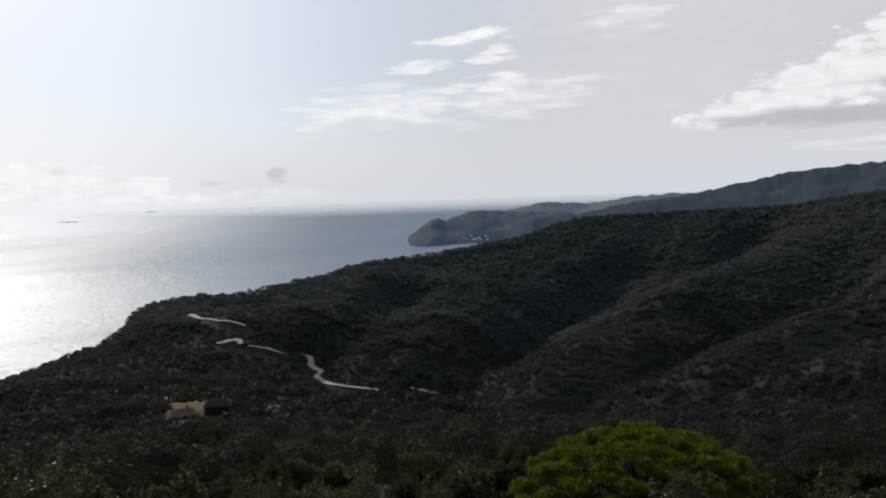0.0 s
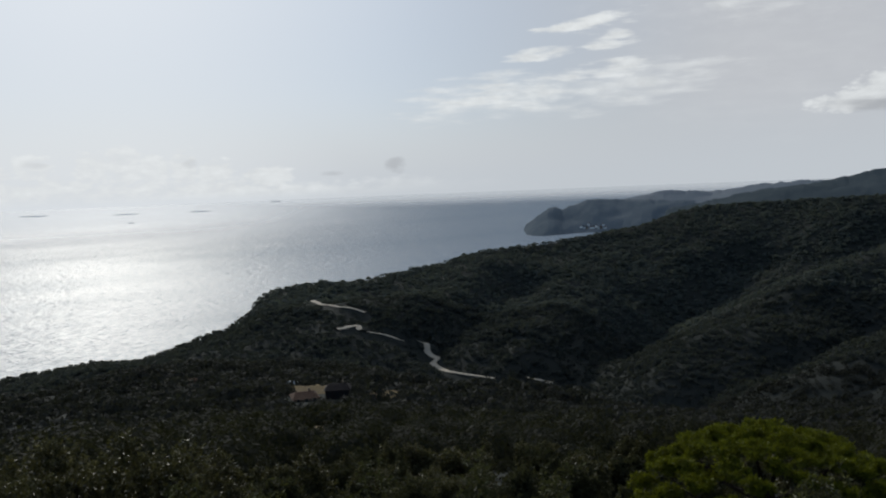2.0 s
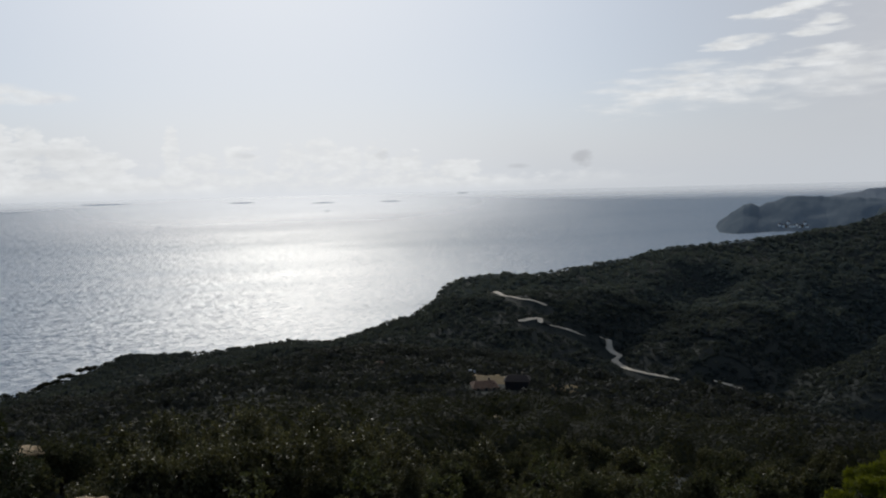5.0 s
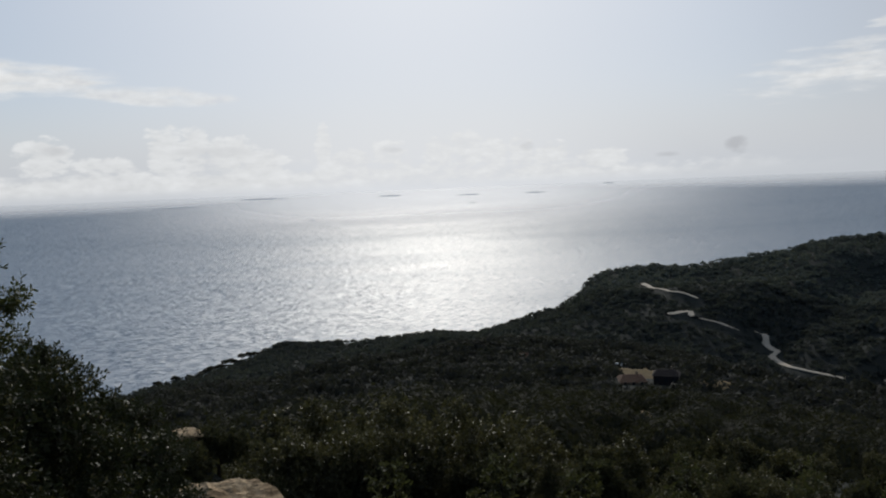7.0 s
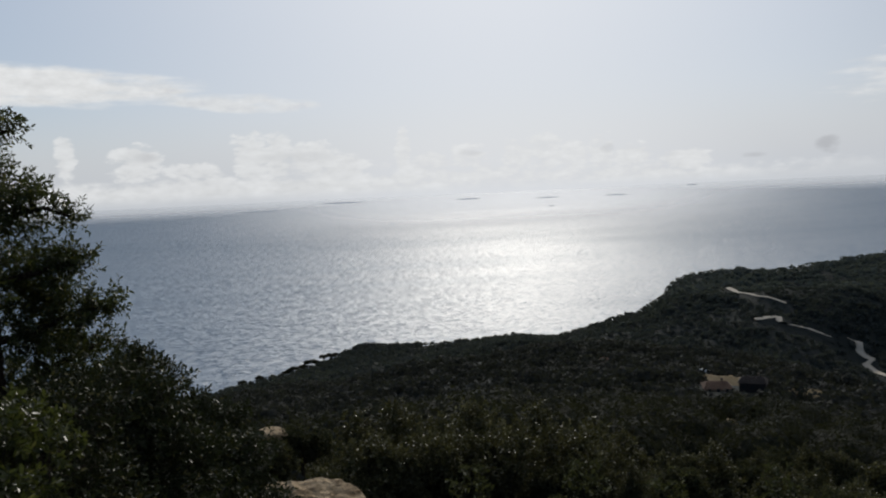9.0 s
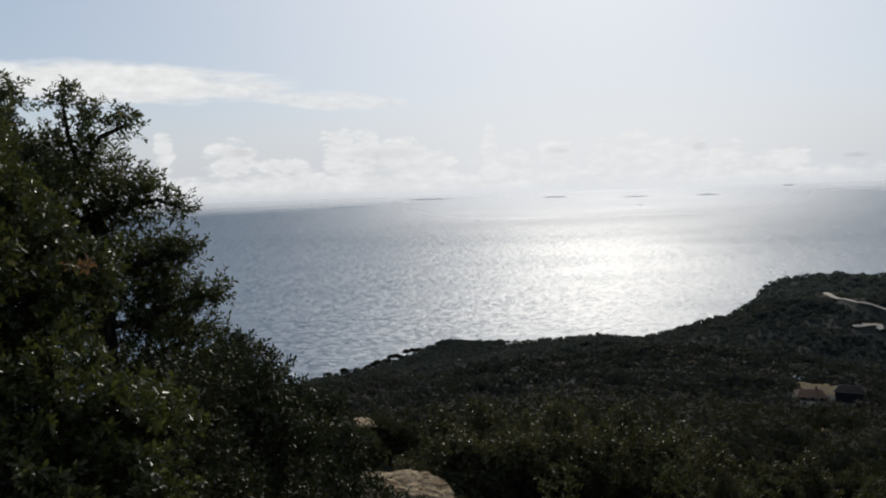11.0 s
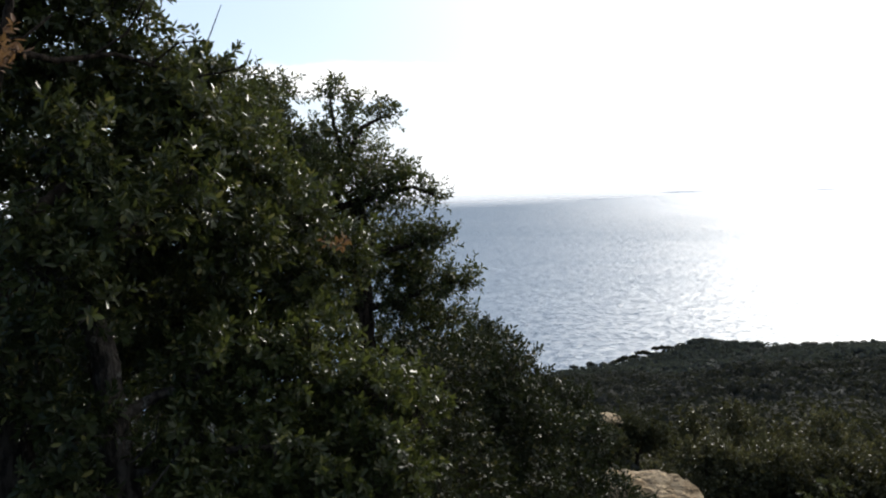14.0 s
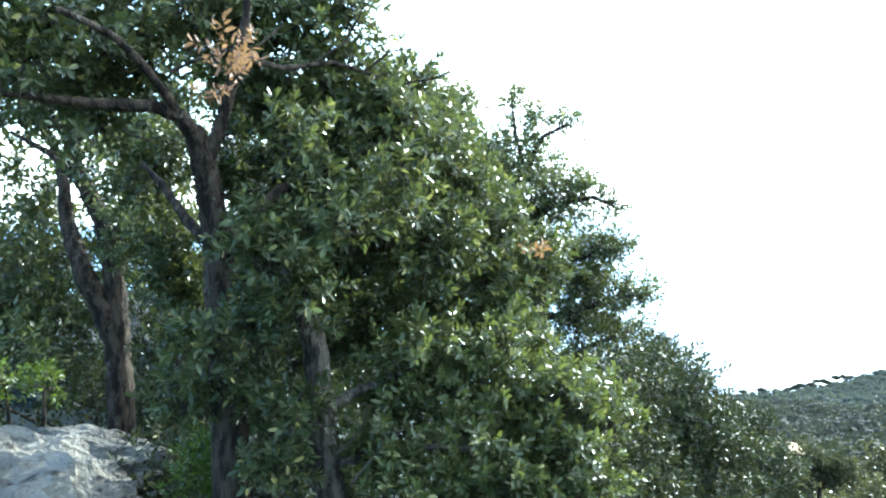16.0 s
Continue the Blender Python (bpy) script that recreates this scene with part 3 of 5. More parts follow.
def twigs_in(lobes, share=1.0):
    """Twig feet and ways, thickest near the skin of each lobe of a crown. A lobe: centre, three radii, twigs."""
    feet, ways = [], []
    for centre, radii, count in lobes:
        k = max(4, int(count * share))
        u = unit(rng.normal(size=(k, 3)))
        waves = rng.normal(size=(5, 3)) * 2.6
        lump = 1 + 0.13 * np.sin(u @ waves.T + rng.uniform(0, 6, 5)).sum(1)
        rho = lump * (0.45 + 0.55 * rng.random(k) ** 0.45)
        feet.append(np.asarray(centre) + u * np.asarray(radii) * rho[:, None])
        ways.append(unit(0.75 * u + np.array((0, 0, 0.35)) + 0.55 * rng.normal(size=(k, 3))))
    return np.concatenate(feet), np.concatenate(ways)


def clumps(lobe, count=7):
    """A crown lobe broken into a core and smaller heads round it, so that its outline is uneven."""
    centre, radii, twigs = lobe
    c, r_ = np.asarray(centre), np.asarray(radii)
    out_ = [(centre, tuple(r_ * 0.72), int(twigs * 0.38))]
    for k in range(count):
        u = unit(rng.normal(size=3))
        s = rng.uniform(0.26, 0.46)
        out_.append((tuple(c + u * r_ * rng.uniform(0.62, 0.88)), tuple(r_ * s), int(twigs * 0.62 / count)))
    return out_


def leaves_on(feet, ways, per_twig, twig, leaf, slim=0.28):
    """Folded leaf blades along twigs."""
    k = len(feet)
    s = rng.uniform(0.15, 1.0, (k, per_twig, 1))
    o = feet[:, None] + ways[:, None] * s * twig * rng.uniform(0.7, 1.3, (k, 1, 1))
    d = unit(0.55 * ways[:, None] + 0.75 * rng.normal(size=(k, per_twig, 3)))
    side = unit(np.cross(d, rng.normal(size=d.shape)))
    nrm = np.cross(side, d)
    size = leaf * rng.uniform(0.65, 1.25, (k, per_twig, 1))
    mid = o + d * size * 0.45
    blade = np.stack([o, mid + side * size * slim + nrm * size * 0.09, o + d * size, mid - side * size * slim + nrm * size * 0.09], 2)
    m = k * per_twig
    i = np.arange(m)[:, None] * 4
    return blade.reshape(-1, 3), np.concatenate([i + [0, 1, 2], i + [0, 2, 3]])


def rosettes(feet, ways, per_twig, twig, leaf, slim=0.215):
    """Oval leaves folded along the midrib, set round each twig and crowded towards its tip."""
    k = len(feet)
    a0 = unit(np.cross(ways, rng.normal(size=ways.shape)))
    b0 = np.cross(ways, a0)
    phi = (np.arange(per_twig) * 2.4)[None] + rng.uniform(0, 6.3, (k, 1)) + rng.normal(size=(k, per_twig)) * 0.25
    s = np.sqrt(np.linspace(0.05, 1.0, per_twig))[None, :, None] * rng.uniform(0.75, 1.25, (k, 1, 1))
    o = feet[:, None] + ways[:, None] * s * twig
    ring = a0[:, None] * np.cos(phi)[..., None] + b0[:, None] * np.sin(phi)[..., None]
    d = unit(ring + (0.25 + 0.75 * s ** 3) * ways[:, None] + 0.28 * rng.normal(size=ring.shape))
    side = unit(np.cross(d, ways[:, None] + 0.35 * rng.normal(size=ring.shape)))
    nrm = np.cross(side, d)
    size = leaf * rng.uniform(0.6, 1.25, (k, per_twig, 1))
    o = o + d * size * 0.12
    fold, curl = nrm * size * 0.07, nrm * size * rng.uniform(-0.16, 0.06, (k, per_twig, 1))
    blade = np.stack([o, o + d * size * 0.3 + side * size * slim * 0.9 + fold, o + d * size * 0.7 + side * size * slim * 0.8 + fold, o + d * size + curl,
                      o + d * size * 0.7 - side * size * slim * 0.8 + fold, o + d * size * 0.3 - side * size * slim * 0.9 + fold], 2)
    i = np.arange(k * per_twig)[:, None] * 6
    return blade.reshape(-1, 3), np.concatenate([i + [0, 1, 2, 3], i + [0, 3, 4, 5]])


def sticks(feet, ways, length, thick):
    """Thin three-sided twigs."""
    side = unit(np.cross(ways, rng.normal(size=ways.shape)))
    up = np.cross(side, ways)
    ends = feet + ways * length
    v = np.stack([feet + side * thick, feet + (up * 0.87 - side * 0.5) * thick, feet - (up * 0.87 + side * 0.5) * thick, ends], 1)
    i = np.arange(len(feet))[:, None] * 4
    return v.reshape(-1, 3), np.concatenate([i + [0, 1, 3], i + [1, 2, 3], i + [2, 0, 3]])


def joined(*pieces):
    vs, fs, n = [], [], 0
    for v, f in pieces:
        vs.append(v), fs.append(f + n)
        n += len(v)
    return np.concatenate(vs), np.concatenate(fs)


def tube(points, r0, r1, sides=9, wobble=0.12, rings=5):
    """A tapered limb along a bent line."""
    pts = np.array([tuple(p) for p in points], float)
    t = np.linspace(0, len(pts) - 1, (len(pts) - 1) * rings + 1)
    line = np.stack([smooth_interp(t, np.arange(len(pts)), pts[:, k]) for k in range(3)], 1)
    line[0], line[-1] = pts[0], pts[-1]
    way = unit(np.gradient(line, axis=0))
    a = unit(np.cross(way, np.array((0.31, 0.93, 0.2))))
    b = np.cross(way, a)
    phi = np.linspace(0, 2 * np.pi, sides, endpoint=False)
    r = np.linspace(r0, r1, len(line))[:, None] * (1 + wobble * rng.normal(size=(len(line), sides)))
    v = line[:, None] + (a[:, None] * np.cos(phi)[:, None] + b[:, None] * np.sin(phi)[:, None]) * r[..., None]
    idx = np.arange(v.shape[0] * sides).reshape(-1, sides)
    nxt = np.roll(idx, -1, 1)
    q = np.stack([idx[:-1], nxt[:-1], nxt[1:], idx[1:]], -1).reshape(-1, 4)
    return v.reshape(-1, 3), np.concatenate([q[:, [0, 1, 2]], q[:, [0, 2, 3]]])


def local(piece, base):
    return piece[0] - np.array(tuple(base)), piece[1]


# ---- woods: crowns of many leaf clumps, joined by distance ----
KEEP_CLEAR = []  # x, y, radius without plants
KEEP_LOW = []  # x, y, radius with low scrub alone


def woods(name, mat, az_span, r_span, spacing, crown, faces, clump, label, flat=1.0):
    a0, a1 = np.radians(az_span)
    area = (a1 - a0) * (r_span[1] ** 2 - r_span[0] ** 2) / 2
    count = int(area / spacing ** 2)
    a = rng.uniform(a0, a1, count)
    r = np.sqrt(rng.uniform(r_span[0] ** 2, r_span[1] ** 2, count))
    x, y = -r * np.sin(a), r * np.cos(a)
    z = ground_z(x, y)
    size = crown * (0.5 + 0.95 * rng.random(count) ** 1.6) * (1 + 0.5 * fbm(x / 45, y / 45, 2, 3))
    keep = z > 1.0
    for cx, cy, cr in KEEP_LOW:
        size = np.where(np.hypot(x - cx, y - cy) < cr, np.minimum(size, 1.6 + 1.0 * rng.random(count)), size)
    for cx, cy, cr in KEEP_CLEAR:
        keep &= np.hypot(x - cx, y - cy) > cr + 0.4 * size
    x, y, z, size = x[keep], y[keep], z[keep], size[keep]
    k = len(x)
    u = unit(rng.normal(size=(k, faces, 3)))
    u[..., 2] = np.abs(u[..., 2]) * 0.95 - 0.12
    ph, fr = rng.uniform(0, 6.3, (k, 1, 3)), rng.uniform(2.0, 4.5, (k, 1, 3))
    lump = 1 + 0.16 * np.sin(u * fr + ph).sum(-1, keepdims=True)
    rad = size[:, None, None] * 0.5 * lump * rng.uniform(0.8, 1.05, (k, faces, 1))
    tall = flat * rng.uniform(0.75, 1.15, (k, 1, 1))
    c = np.stack([x, y, z + size * 0.18], 1)[:, None] + u * rad * np.concatenate([np.ones((k, 1, 2)), tall], 2)
    n1 = unit(u + 0.25 * rng.normal(size=u.shape))
    s = unit(np.cross(n1, rng.normal(size=u.shape)))
    t = np.cross(n1, s)
    sz = (clump * size / crown)[:, None, None] * rng.uniform(0.6, 1.3, (k, faces, 1))
    v = np.stack([c + s * sz, c - s * sz * 0.5 + t * sz * 0.85, c - s * sz * 0.5 - t * sz * 0.85], 2)
    f = np.arange(k * faces * 3).reshape(-1, 3)
    ob = new(name, raw_mesh(name, v.reshape(-1, 3), f, mat))
    return tagged(ob, label, "woods", kind="stuff")


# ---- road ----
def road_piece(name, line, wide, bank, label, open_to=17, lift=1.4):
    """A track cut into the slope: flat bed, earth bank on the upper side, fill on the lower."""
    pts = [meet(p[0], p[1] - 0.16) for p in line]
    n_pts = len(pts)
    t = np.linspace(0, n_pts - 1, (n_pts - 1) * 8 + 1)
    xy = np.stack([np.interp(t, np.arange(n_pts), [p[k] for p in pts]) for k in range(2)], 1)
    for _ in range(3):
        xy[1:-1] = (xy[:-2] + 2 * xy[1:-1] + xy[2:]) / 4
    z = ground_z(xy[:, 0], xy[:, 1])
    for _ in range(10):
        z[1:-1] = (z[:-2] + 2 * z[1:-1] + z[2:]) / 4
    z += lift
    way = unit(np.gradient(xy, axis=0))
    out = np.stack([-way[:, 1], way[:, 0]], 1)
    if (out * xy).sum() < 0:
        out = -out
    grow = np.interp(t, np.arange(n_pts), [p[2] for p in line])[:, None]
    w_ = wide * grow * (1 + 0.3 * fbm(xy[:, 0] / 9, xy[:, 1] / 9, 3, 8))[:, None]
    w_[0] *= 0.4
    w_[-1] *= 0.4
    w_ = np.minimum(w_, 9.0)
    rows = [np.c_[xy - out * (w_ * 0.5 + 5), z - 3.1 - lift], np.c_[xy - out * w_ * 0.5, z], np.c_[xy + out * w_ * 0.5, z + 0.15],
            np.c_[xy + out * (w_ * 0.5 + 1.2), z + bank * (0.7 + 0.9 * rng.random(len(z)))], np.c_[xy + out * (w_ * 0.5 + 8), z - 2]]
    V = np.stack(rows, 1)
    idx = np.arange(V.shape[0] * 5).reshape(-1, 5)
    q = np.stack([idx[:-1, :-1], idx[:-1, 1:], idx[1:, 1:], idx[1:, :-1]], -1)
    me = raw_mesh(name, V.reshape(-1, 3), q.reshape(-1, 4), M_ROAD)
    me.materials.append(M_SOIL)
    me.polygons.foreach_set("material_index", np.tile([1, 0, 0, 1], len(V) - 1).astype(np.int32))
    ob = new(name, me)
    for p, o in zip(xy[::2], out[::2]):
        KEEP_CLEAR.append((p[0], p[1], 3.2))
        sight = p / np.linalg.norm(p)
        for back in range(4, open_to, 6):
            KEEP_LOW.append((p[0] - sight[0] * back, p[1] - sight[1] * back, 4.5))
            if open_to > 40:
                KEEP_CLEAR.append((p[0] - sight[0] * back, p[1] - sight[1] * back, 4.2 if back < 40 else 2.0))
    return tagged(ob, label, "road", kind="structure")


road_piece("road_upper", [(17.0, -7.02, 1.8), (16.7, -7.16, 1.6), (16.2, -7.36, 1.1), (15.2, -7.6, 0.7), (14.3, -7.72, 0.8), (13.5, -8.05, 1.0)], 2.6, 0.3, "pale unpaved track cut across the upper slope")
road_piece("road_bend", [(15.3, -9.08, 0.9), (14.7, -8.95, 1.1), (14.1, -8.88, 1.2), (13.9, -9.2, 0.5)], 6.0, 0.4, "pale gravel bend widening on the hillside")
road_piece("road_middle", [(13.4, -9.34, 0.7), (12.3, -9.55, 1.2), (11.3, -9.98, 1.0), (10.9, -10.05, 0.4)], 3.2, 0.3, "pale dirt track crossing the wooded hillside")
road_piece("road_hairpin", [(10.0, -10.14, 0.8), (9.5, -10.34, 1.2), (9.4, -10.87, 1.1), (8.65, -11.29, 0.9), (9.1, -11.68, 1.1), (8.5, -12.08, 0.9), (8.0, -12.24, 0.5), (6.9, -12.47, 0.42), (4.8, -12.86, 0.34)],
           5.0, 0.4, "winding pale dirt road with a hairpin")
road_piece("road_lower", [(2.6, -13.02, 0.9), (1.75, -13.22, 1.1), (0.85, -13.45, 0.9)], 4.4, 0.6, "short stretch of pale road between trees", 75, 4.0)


# ---- the farmhouse in its clearing ----
def box(name, size, place, mat, parent, label="", turn=0.0, taper=0.0, edge=0.05):
    bm = bmesh.new()
    bmesh.ops.create_cube(bm, size=1.0)
    for v in bm.verts:
        k = 1 - taper if v.co.z > 0 else 1
        v.co = Vector((v.co.x * size[0] * k, v.co.y * size[1] * k, (v.co.z + 0.5) * size[2]))
    if edge:
        bmesh.ops.bevel(bm, geom=bm.edges[:], offset=edge, segments=1, affect="EDGES")
    me = bpy.data.meshes.new(name)
    bm.to_mesh(me)
    bm.free()
    me.materials.append(mat)
    ob = new(name, me)
    ob.location, ob.rotation_euler.z = place, radians(turn)
    if parent:
        ob.parent = parent
    if label:
        tagged(ob, label)
    return ob


def roof(name, long, wide, rise, place, parent, hip=0.25, over=0.5, mat=None):
    """A hipped roof of tile courses, each course a step."""
    bm = bmesh.new()
    courses = 9
    rings = []
    for k in range(courses + 1):
        f = k / courses
        hx, hy = (long / 2 + over) * (1 - f) + (long / 2 * (1 - hip)) * f, (wide / 2 + over) * (1 - f) + 0.08 * f
        for lift in ((0.0, 0.06) if k < courses else (0.0,)):
            rings.append([bm.verts.new((sx * hx, sy * hy, rise * f + lift)) for sx, sy in ((-1, -1), (1, -1), (1, 1), (-1, 1))])
    for a, b in zip(rings[:-1], rings[1:]):
        for i in range(4):
            bm.faces.new((a[i], a[(i + 1) % 4], b[(i + 1) % 4], b[i]))
    bm.faces.new(rings[-1])
    bm.faces.new(rings[0][::-1])
    me = bpy.data.meshes.new(name)
    bm.to_mesh(me)
    bm.free()
    me.materials.append(mat or M_TILE)
    ob = new(name, me)
    ob.location, ob.parent = place, parent
    return ob


def house(place, turn, long, wide, tall, label, tiles=None, plaster=None, rise=1.8, frames=None):
    ob = thing("house", place, label, "house")
    ob.rotation_euler.z = radians(turn)
    wall = box("wall", (long, wide, tall + 2), (0, 0, -2), plaster or M_PLASTER, ob)
    roof("roof", long, wide, rise, (0, 0, tall), ob, mat=tiles)
    box("chimney", (0.7, 0.7, 1.6), (long * 0.2, 0.5, tall + 1.1), M_PLASTER, ob)
    for k in range(3):
        win = box("window", (1.1, 0.16, 1.3), (-long * 0.33 + k * long * 0.33, -wide / 2 - 0.03, tall * 0.4), frames or M_WHITE, ob)
        box("pane", (0.9, 0.06, 1.1), (0, -0.08, 0.1), M_DARK, win, edge=0.0)
    return ob


yard = meet(17.3, -13.25)
b = math.degrees(math.atan2(-yard.x, yard.y))
out = Vector((yard.x, yard.y, 0)).normalized()
left = Vector((-out.y, out.x, 0))


def slab(name, centre, long, deep, tilt, mat, label):
    """An uneven patch of bare earth lying on the slope."""
    n1, n2 = 26, 14
    u, v = np.meshgrid(np.linspace(-1, 1, n1), np.linspace(-1, 1, n2), indexing="ij")
    e = 1 + 0.5 * fbm(u * 2.2 + centre.x, v * 2.2, 3, 4)
    uu, vv = u * long / 2 * e, v * deep / 2 * e
    x = centre.x + left.x * uu + out.x * vv
    y = centre.y + left.y * uu + out.y * vv
    z = (centre.z + 1.0 + tilt * vv if tilt else ground_z(x, y) + 0.9) + 0.5 * fbm(x / 4, y / 4, 3, 6)
    edge = np.maximum(np.abs(u), np.abs(v)) > 0.99
    z = np.where(edge, z - 5, z)
    idx = np.arange(u.size).reshape(u.shape)
    q = np.stack([idx[:-1, :-1], idx[1:, :-1], idx[1:, 1:], idx[:-1, 1:]], -1).reshape(-1, 4)
    ob = new(name, raw_mesh(name, np.stack([x, y, z], -1).reshape(-1, 3), q, mat))
    KEEP_CLEAR.append((centre.x, centre.y, max(long, deep) * 0.5))
    for back in (8, 16, 24):
        KEEP_LOW.append((centre.x - out.x * back, centre.y - out.y * back, long * 0.4))
    return tagged(ob, label, "clearing", kind="structure")


slab("ground_yard", yard - left * 1.0, 16, 15, 0.16, M_DIRT, "ochre bare earth yard beside the farmhouse")
slab("ground_clearing", meet(12.6, -13.75), 13, 9, 0.12, M_DIRT, "small ochre clearing among the trees")
slab("ground_path", meet(16.9, -15.75), 1.9, 18, 0, M_DIRT, "pale footpath climbing to the farmhouse")
for back in (4, 9, 13):
    q = meet(16.9, -15.75)
    KEEP_CLEAR.append((q.x - out.x * (back + 6), q.y - out.y * (back + 6), 1.6))
for back in (6, 13, 20):
    q = meet(16.9, -16.2)
    KEEP_LOW.append((q.x - out.x * back, q.y - out.y * back, 5))
q = meet(12.6, -13.75)
for back in (8, 14):
    KEEP_CLEAR.append((q.x - out.x * back, q.y - out.y * back, 4))
home = meet(17.8, -13.6)
home.z = float(ground_z(home.x, home.y)) - 0.2
KEEP_CLEAR.append((home.x, home.y, 9))
for back in (9, 17, 25):
    KEEP_LOW.append((home.x - out.x * back, home.y - out.y * back, 9))
house(home, b + 8, 8.6, 9, 1.6, "low farmhouse with plaster walls and a terracotta hip roof", frames=M_PLASTER)
barn = meet(15.55, -13.65)
barn.z += 0.3
house(barn, b - 6, 8.5, 7, 3.4, "dark barn with a dark brown tiled roof", M_BARN_TILE, M_BARN_TILE, frames=M_BARN_TILE)
KEEP_CLEAR.append((barn.x, barn.y, 9))
for back in (8, 15, 22):
    KEEP_LOW.append((barn.x - out.x * back, barn.y - out.y * back, 9))
shed_at = meet(25.0, -12.2)
shed_at.z = float(ground_z(shed_at.x, shed_at.y)) + 1.0
shed = thing("shed", shed_at, "small shed with a rusty orange roof among the trees", "shed")
shed.rotation_euler.z = radians(b)
KEEP_CLEAR.append((shed_at.x, shed_at.y, 4))
KEEP_LOW.append((shed_at.x * 0.98, shed_at.y * 0.98, 6))
box("wall", (3.4, 3, 3.6), (0, 0, -1), M_PLASTER, shed)
roof("roof", 3.4, 3, 0.8, (0, 0, 2.6), shed, 0.0, 0.4)


def van(place, turn, label):
    ob = thing("van", place, label, "van", "vehicles at the farmhouse")
    ob.rotation_euler.z = radians(turn)
    box("body", (4.2, 1.8, 0.9), (0, 0, 0.4), M_WHITE, ob, edge=0.15)
    box("cabin", (2.6, 1.6, 0.6), (-0.4, 0, 1.25), M_WHITE, ob, taper=0.12, edge=0.12)
    box("windscreen", (0.08, 1.3, 0.4), (0.9, 0, 1.35), M_DARK, ob, edge=0.0)
    for sx in (-1.4, 1.4):
        for sy in (-0.9, 0.9):
            bm = bmesh.new()
            bmesh.ops.create_cone(bm, cap_ends=True, segments=16, radius1=0.35, radius2=0.35, depth=0.24)
            bmesh.ops.bevel(bm, geom=bm.edges[:], offset=0.03, segments=1, affect="EDGES")
            me = bpy.data.meshes.new("wheel")
            bm.to_mesh(me)
            bm.free()
            me.materials.append(M_DARK)
            o = new("wheel", me)
            o.location, o.rotation_euler.x, o.parent = (sx, sy, 0.35), radians(90), ob
    return ob


for az, turn in ((18.62, 20.0), (18.38, 80.0)):
    p = meet(az, -12.72)
    p.z += 1.3
    KEEP_CLEAR.append((p.x, p.y, 3))
    KEEP_LOW.append((p.x * 0.98, p.y * 0.98, 6))
    van(p, b + turn, "white van parked on the yard's edge")

def villa(place, turn, long, wide, tall, pale):
    """A house of the village under the cape."""
    ob = thing("village_house", place, "white house with a tiled roof in the village under the cape", "house", "village under the cape")
    ob.rotation_euler.z = radians(turn)
    box("wall", (long, wide, tall + 4), (0, 0, -4), M_WHITE if pale else M_PLASTER, ob, edge=0.0)
    roof("roof", long, wide, 2.4, (0, 0, tall), ob, 0.3, 0.4)
    for k in range(3):
        box("window", (1.4, 0.2, 1.7), (long * (k - 1) * 0.3, -wide / 2 - 0.1, tall * 0.4), M_DARK, ob, edge=0.0)
    return ob


g = np.random.default_rng(31)
for k in range(11):
    az = -1.35 - 0.16 * k + g.uniform(-0.05, 0.05)
    el = -3.0 + (g.uniform(0.1, 0.35) if k % 3 == 0 else g.uniform(0, 0.06))
    villa(at(az, el, 2895), az + g.uniform(-25, 25), g.uniform(5, 8), g.uniform(5, 7), g.uniform(2.5, 4), g.random() < 0.6)

# ---- woods by distance, haze painted into the further ones' colours ----
woods("woods_crest", M_CRESTWOODS, (-31, 22), (900, 1330), 4.3, 5.6, 20, 1.2, "scrub woods greyed by painted haze up to the ridge crest", 0.68)
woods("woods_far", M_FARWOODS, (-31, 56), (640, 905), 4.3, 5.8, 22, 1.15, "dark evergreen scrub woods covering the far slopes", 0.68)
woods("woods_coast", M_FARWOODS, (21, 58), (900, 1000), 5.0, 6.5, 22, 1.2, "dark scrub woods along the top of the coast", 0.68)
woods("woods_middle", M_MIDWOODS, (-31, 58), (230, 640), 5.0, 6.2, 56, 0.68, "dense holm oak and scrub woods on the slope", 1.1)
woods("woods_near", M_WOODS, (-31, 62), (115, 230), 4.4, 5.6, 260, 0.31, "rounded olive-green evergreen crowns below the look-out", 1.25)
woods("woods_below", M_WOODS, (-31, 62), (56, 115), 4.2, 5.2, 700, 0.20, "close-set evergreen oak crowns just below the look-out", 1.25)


# ---- umbrella pines on the shore's skyline ----
def umbrella_pine(place, tall, label):
    ob = thing("umbrella_pine", place, label, "pine", "pines along the shore")
    part("trunk", raw_mesh("trunk", *tube([(0, 0, -1), (0.2, 0.1, tall * 0.5), (0.1, 0.3, tall * 0.85)], 0.34, 0.2, 6), M_BARK), ob)
    for k in range(3):
        a = k * 2.1 + tall
        part("limb", raw_mesh("limb", *tube([(0.15, 0.2, tall * 0.62), (math.cos(a) * 1.0, math.sin(a) * 1.0, tall * 0.88)], 0.09, 0.04, 5), M_BARK), ob)
    lobes = [((math.cos(a + tall) * 2.1, math.sin(a + tall) * 2.1, tall * 0.84), (2.0, 2.0, 1.0), 80) for a in (0.3, 2.4, 4.5)] + [((0, 0, tall * 0.93), (2.2, 2.2, 1.0), 80)]
    feet, ways = twigs_in(lobes)
    part("crown", raw_mesh("crown", *leaves_on(feet, ways, 4, 0.4, 0.75, 0.35), M_WOODS), ob)
    return ob


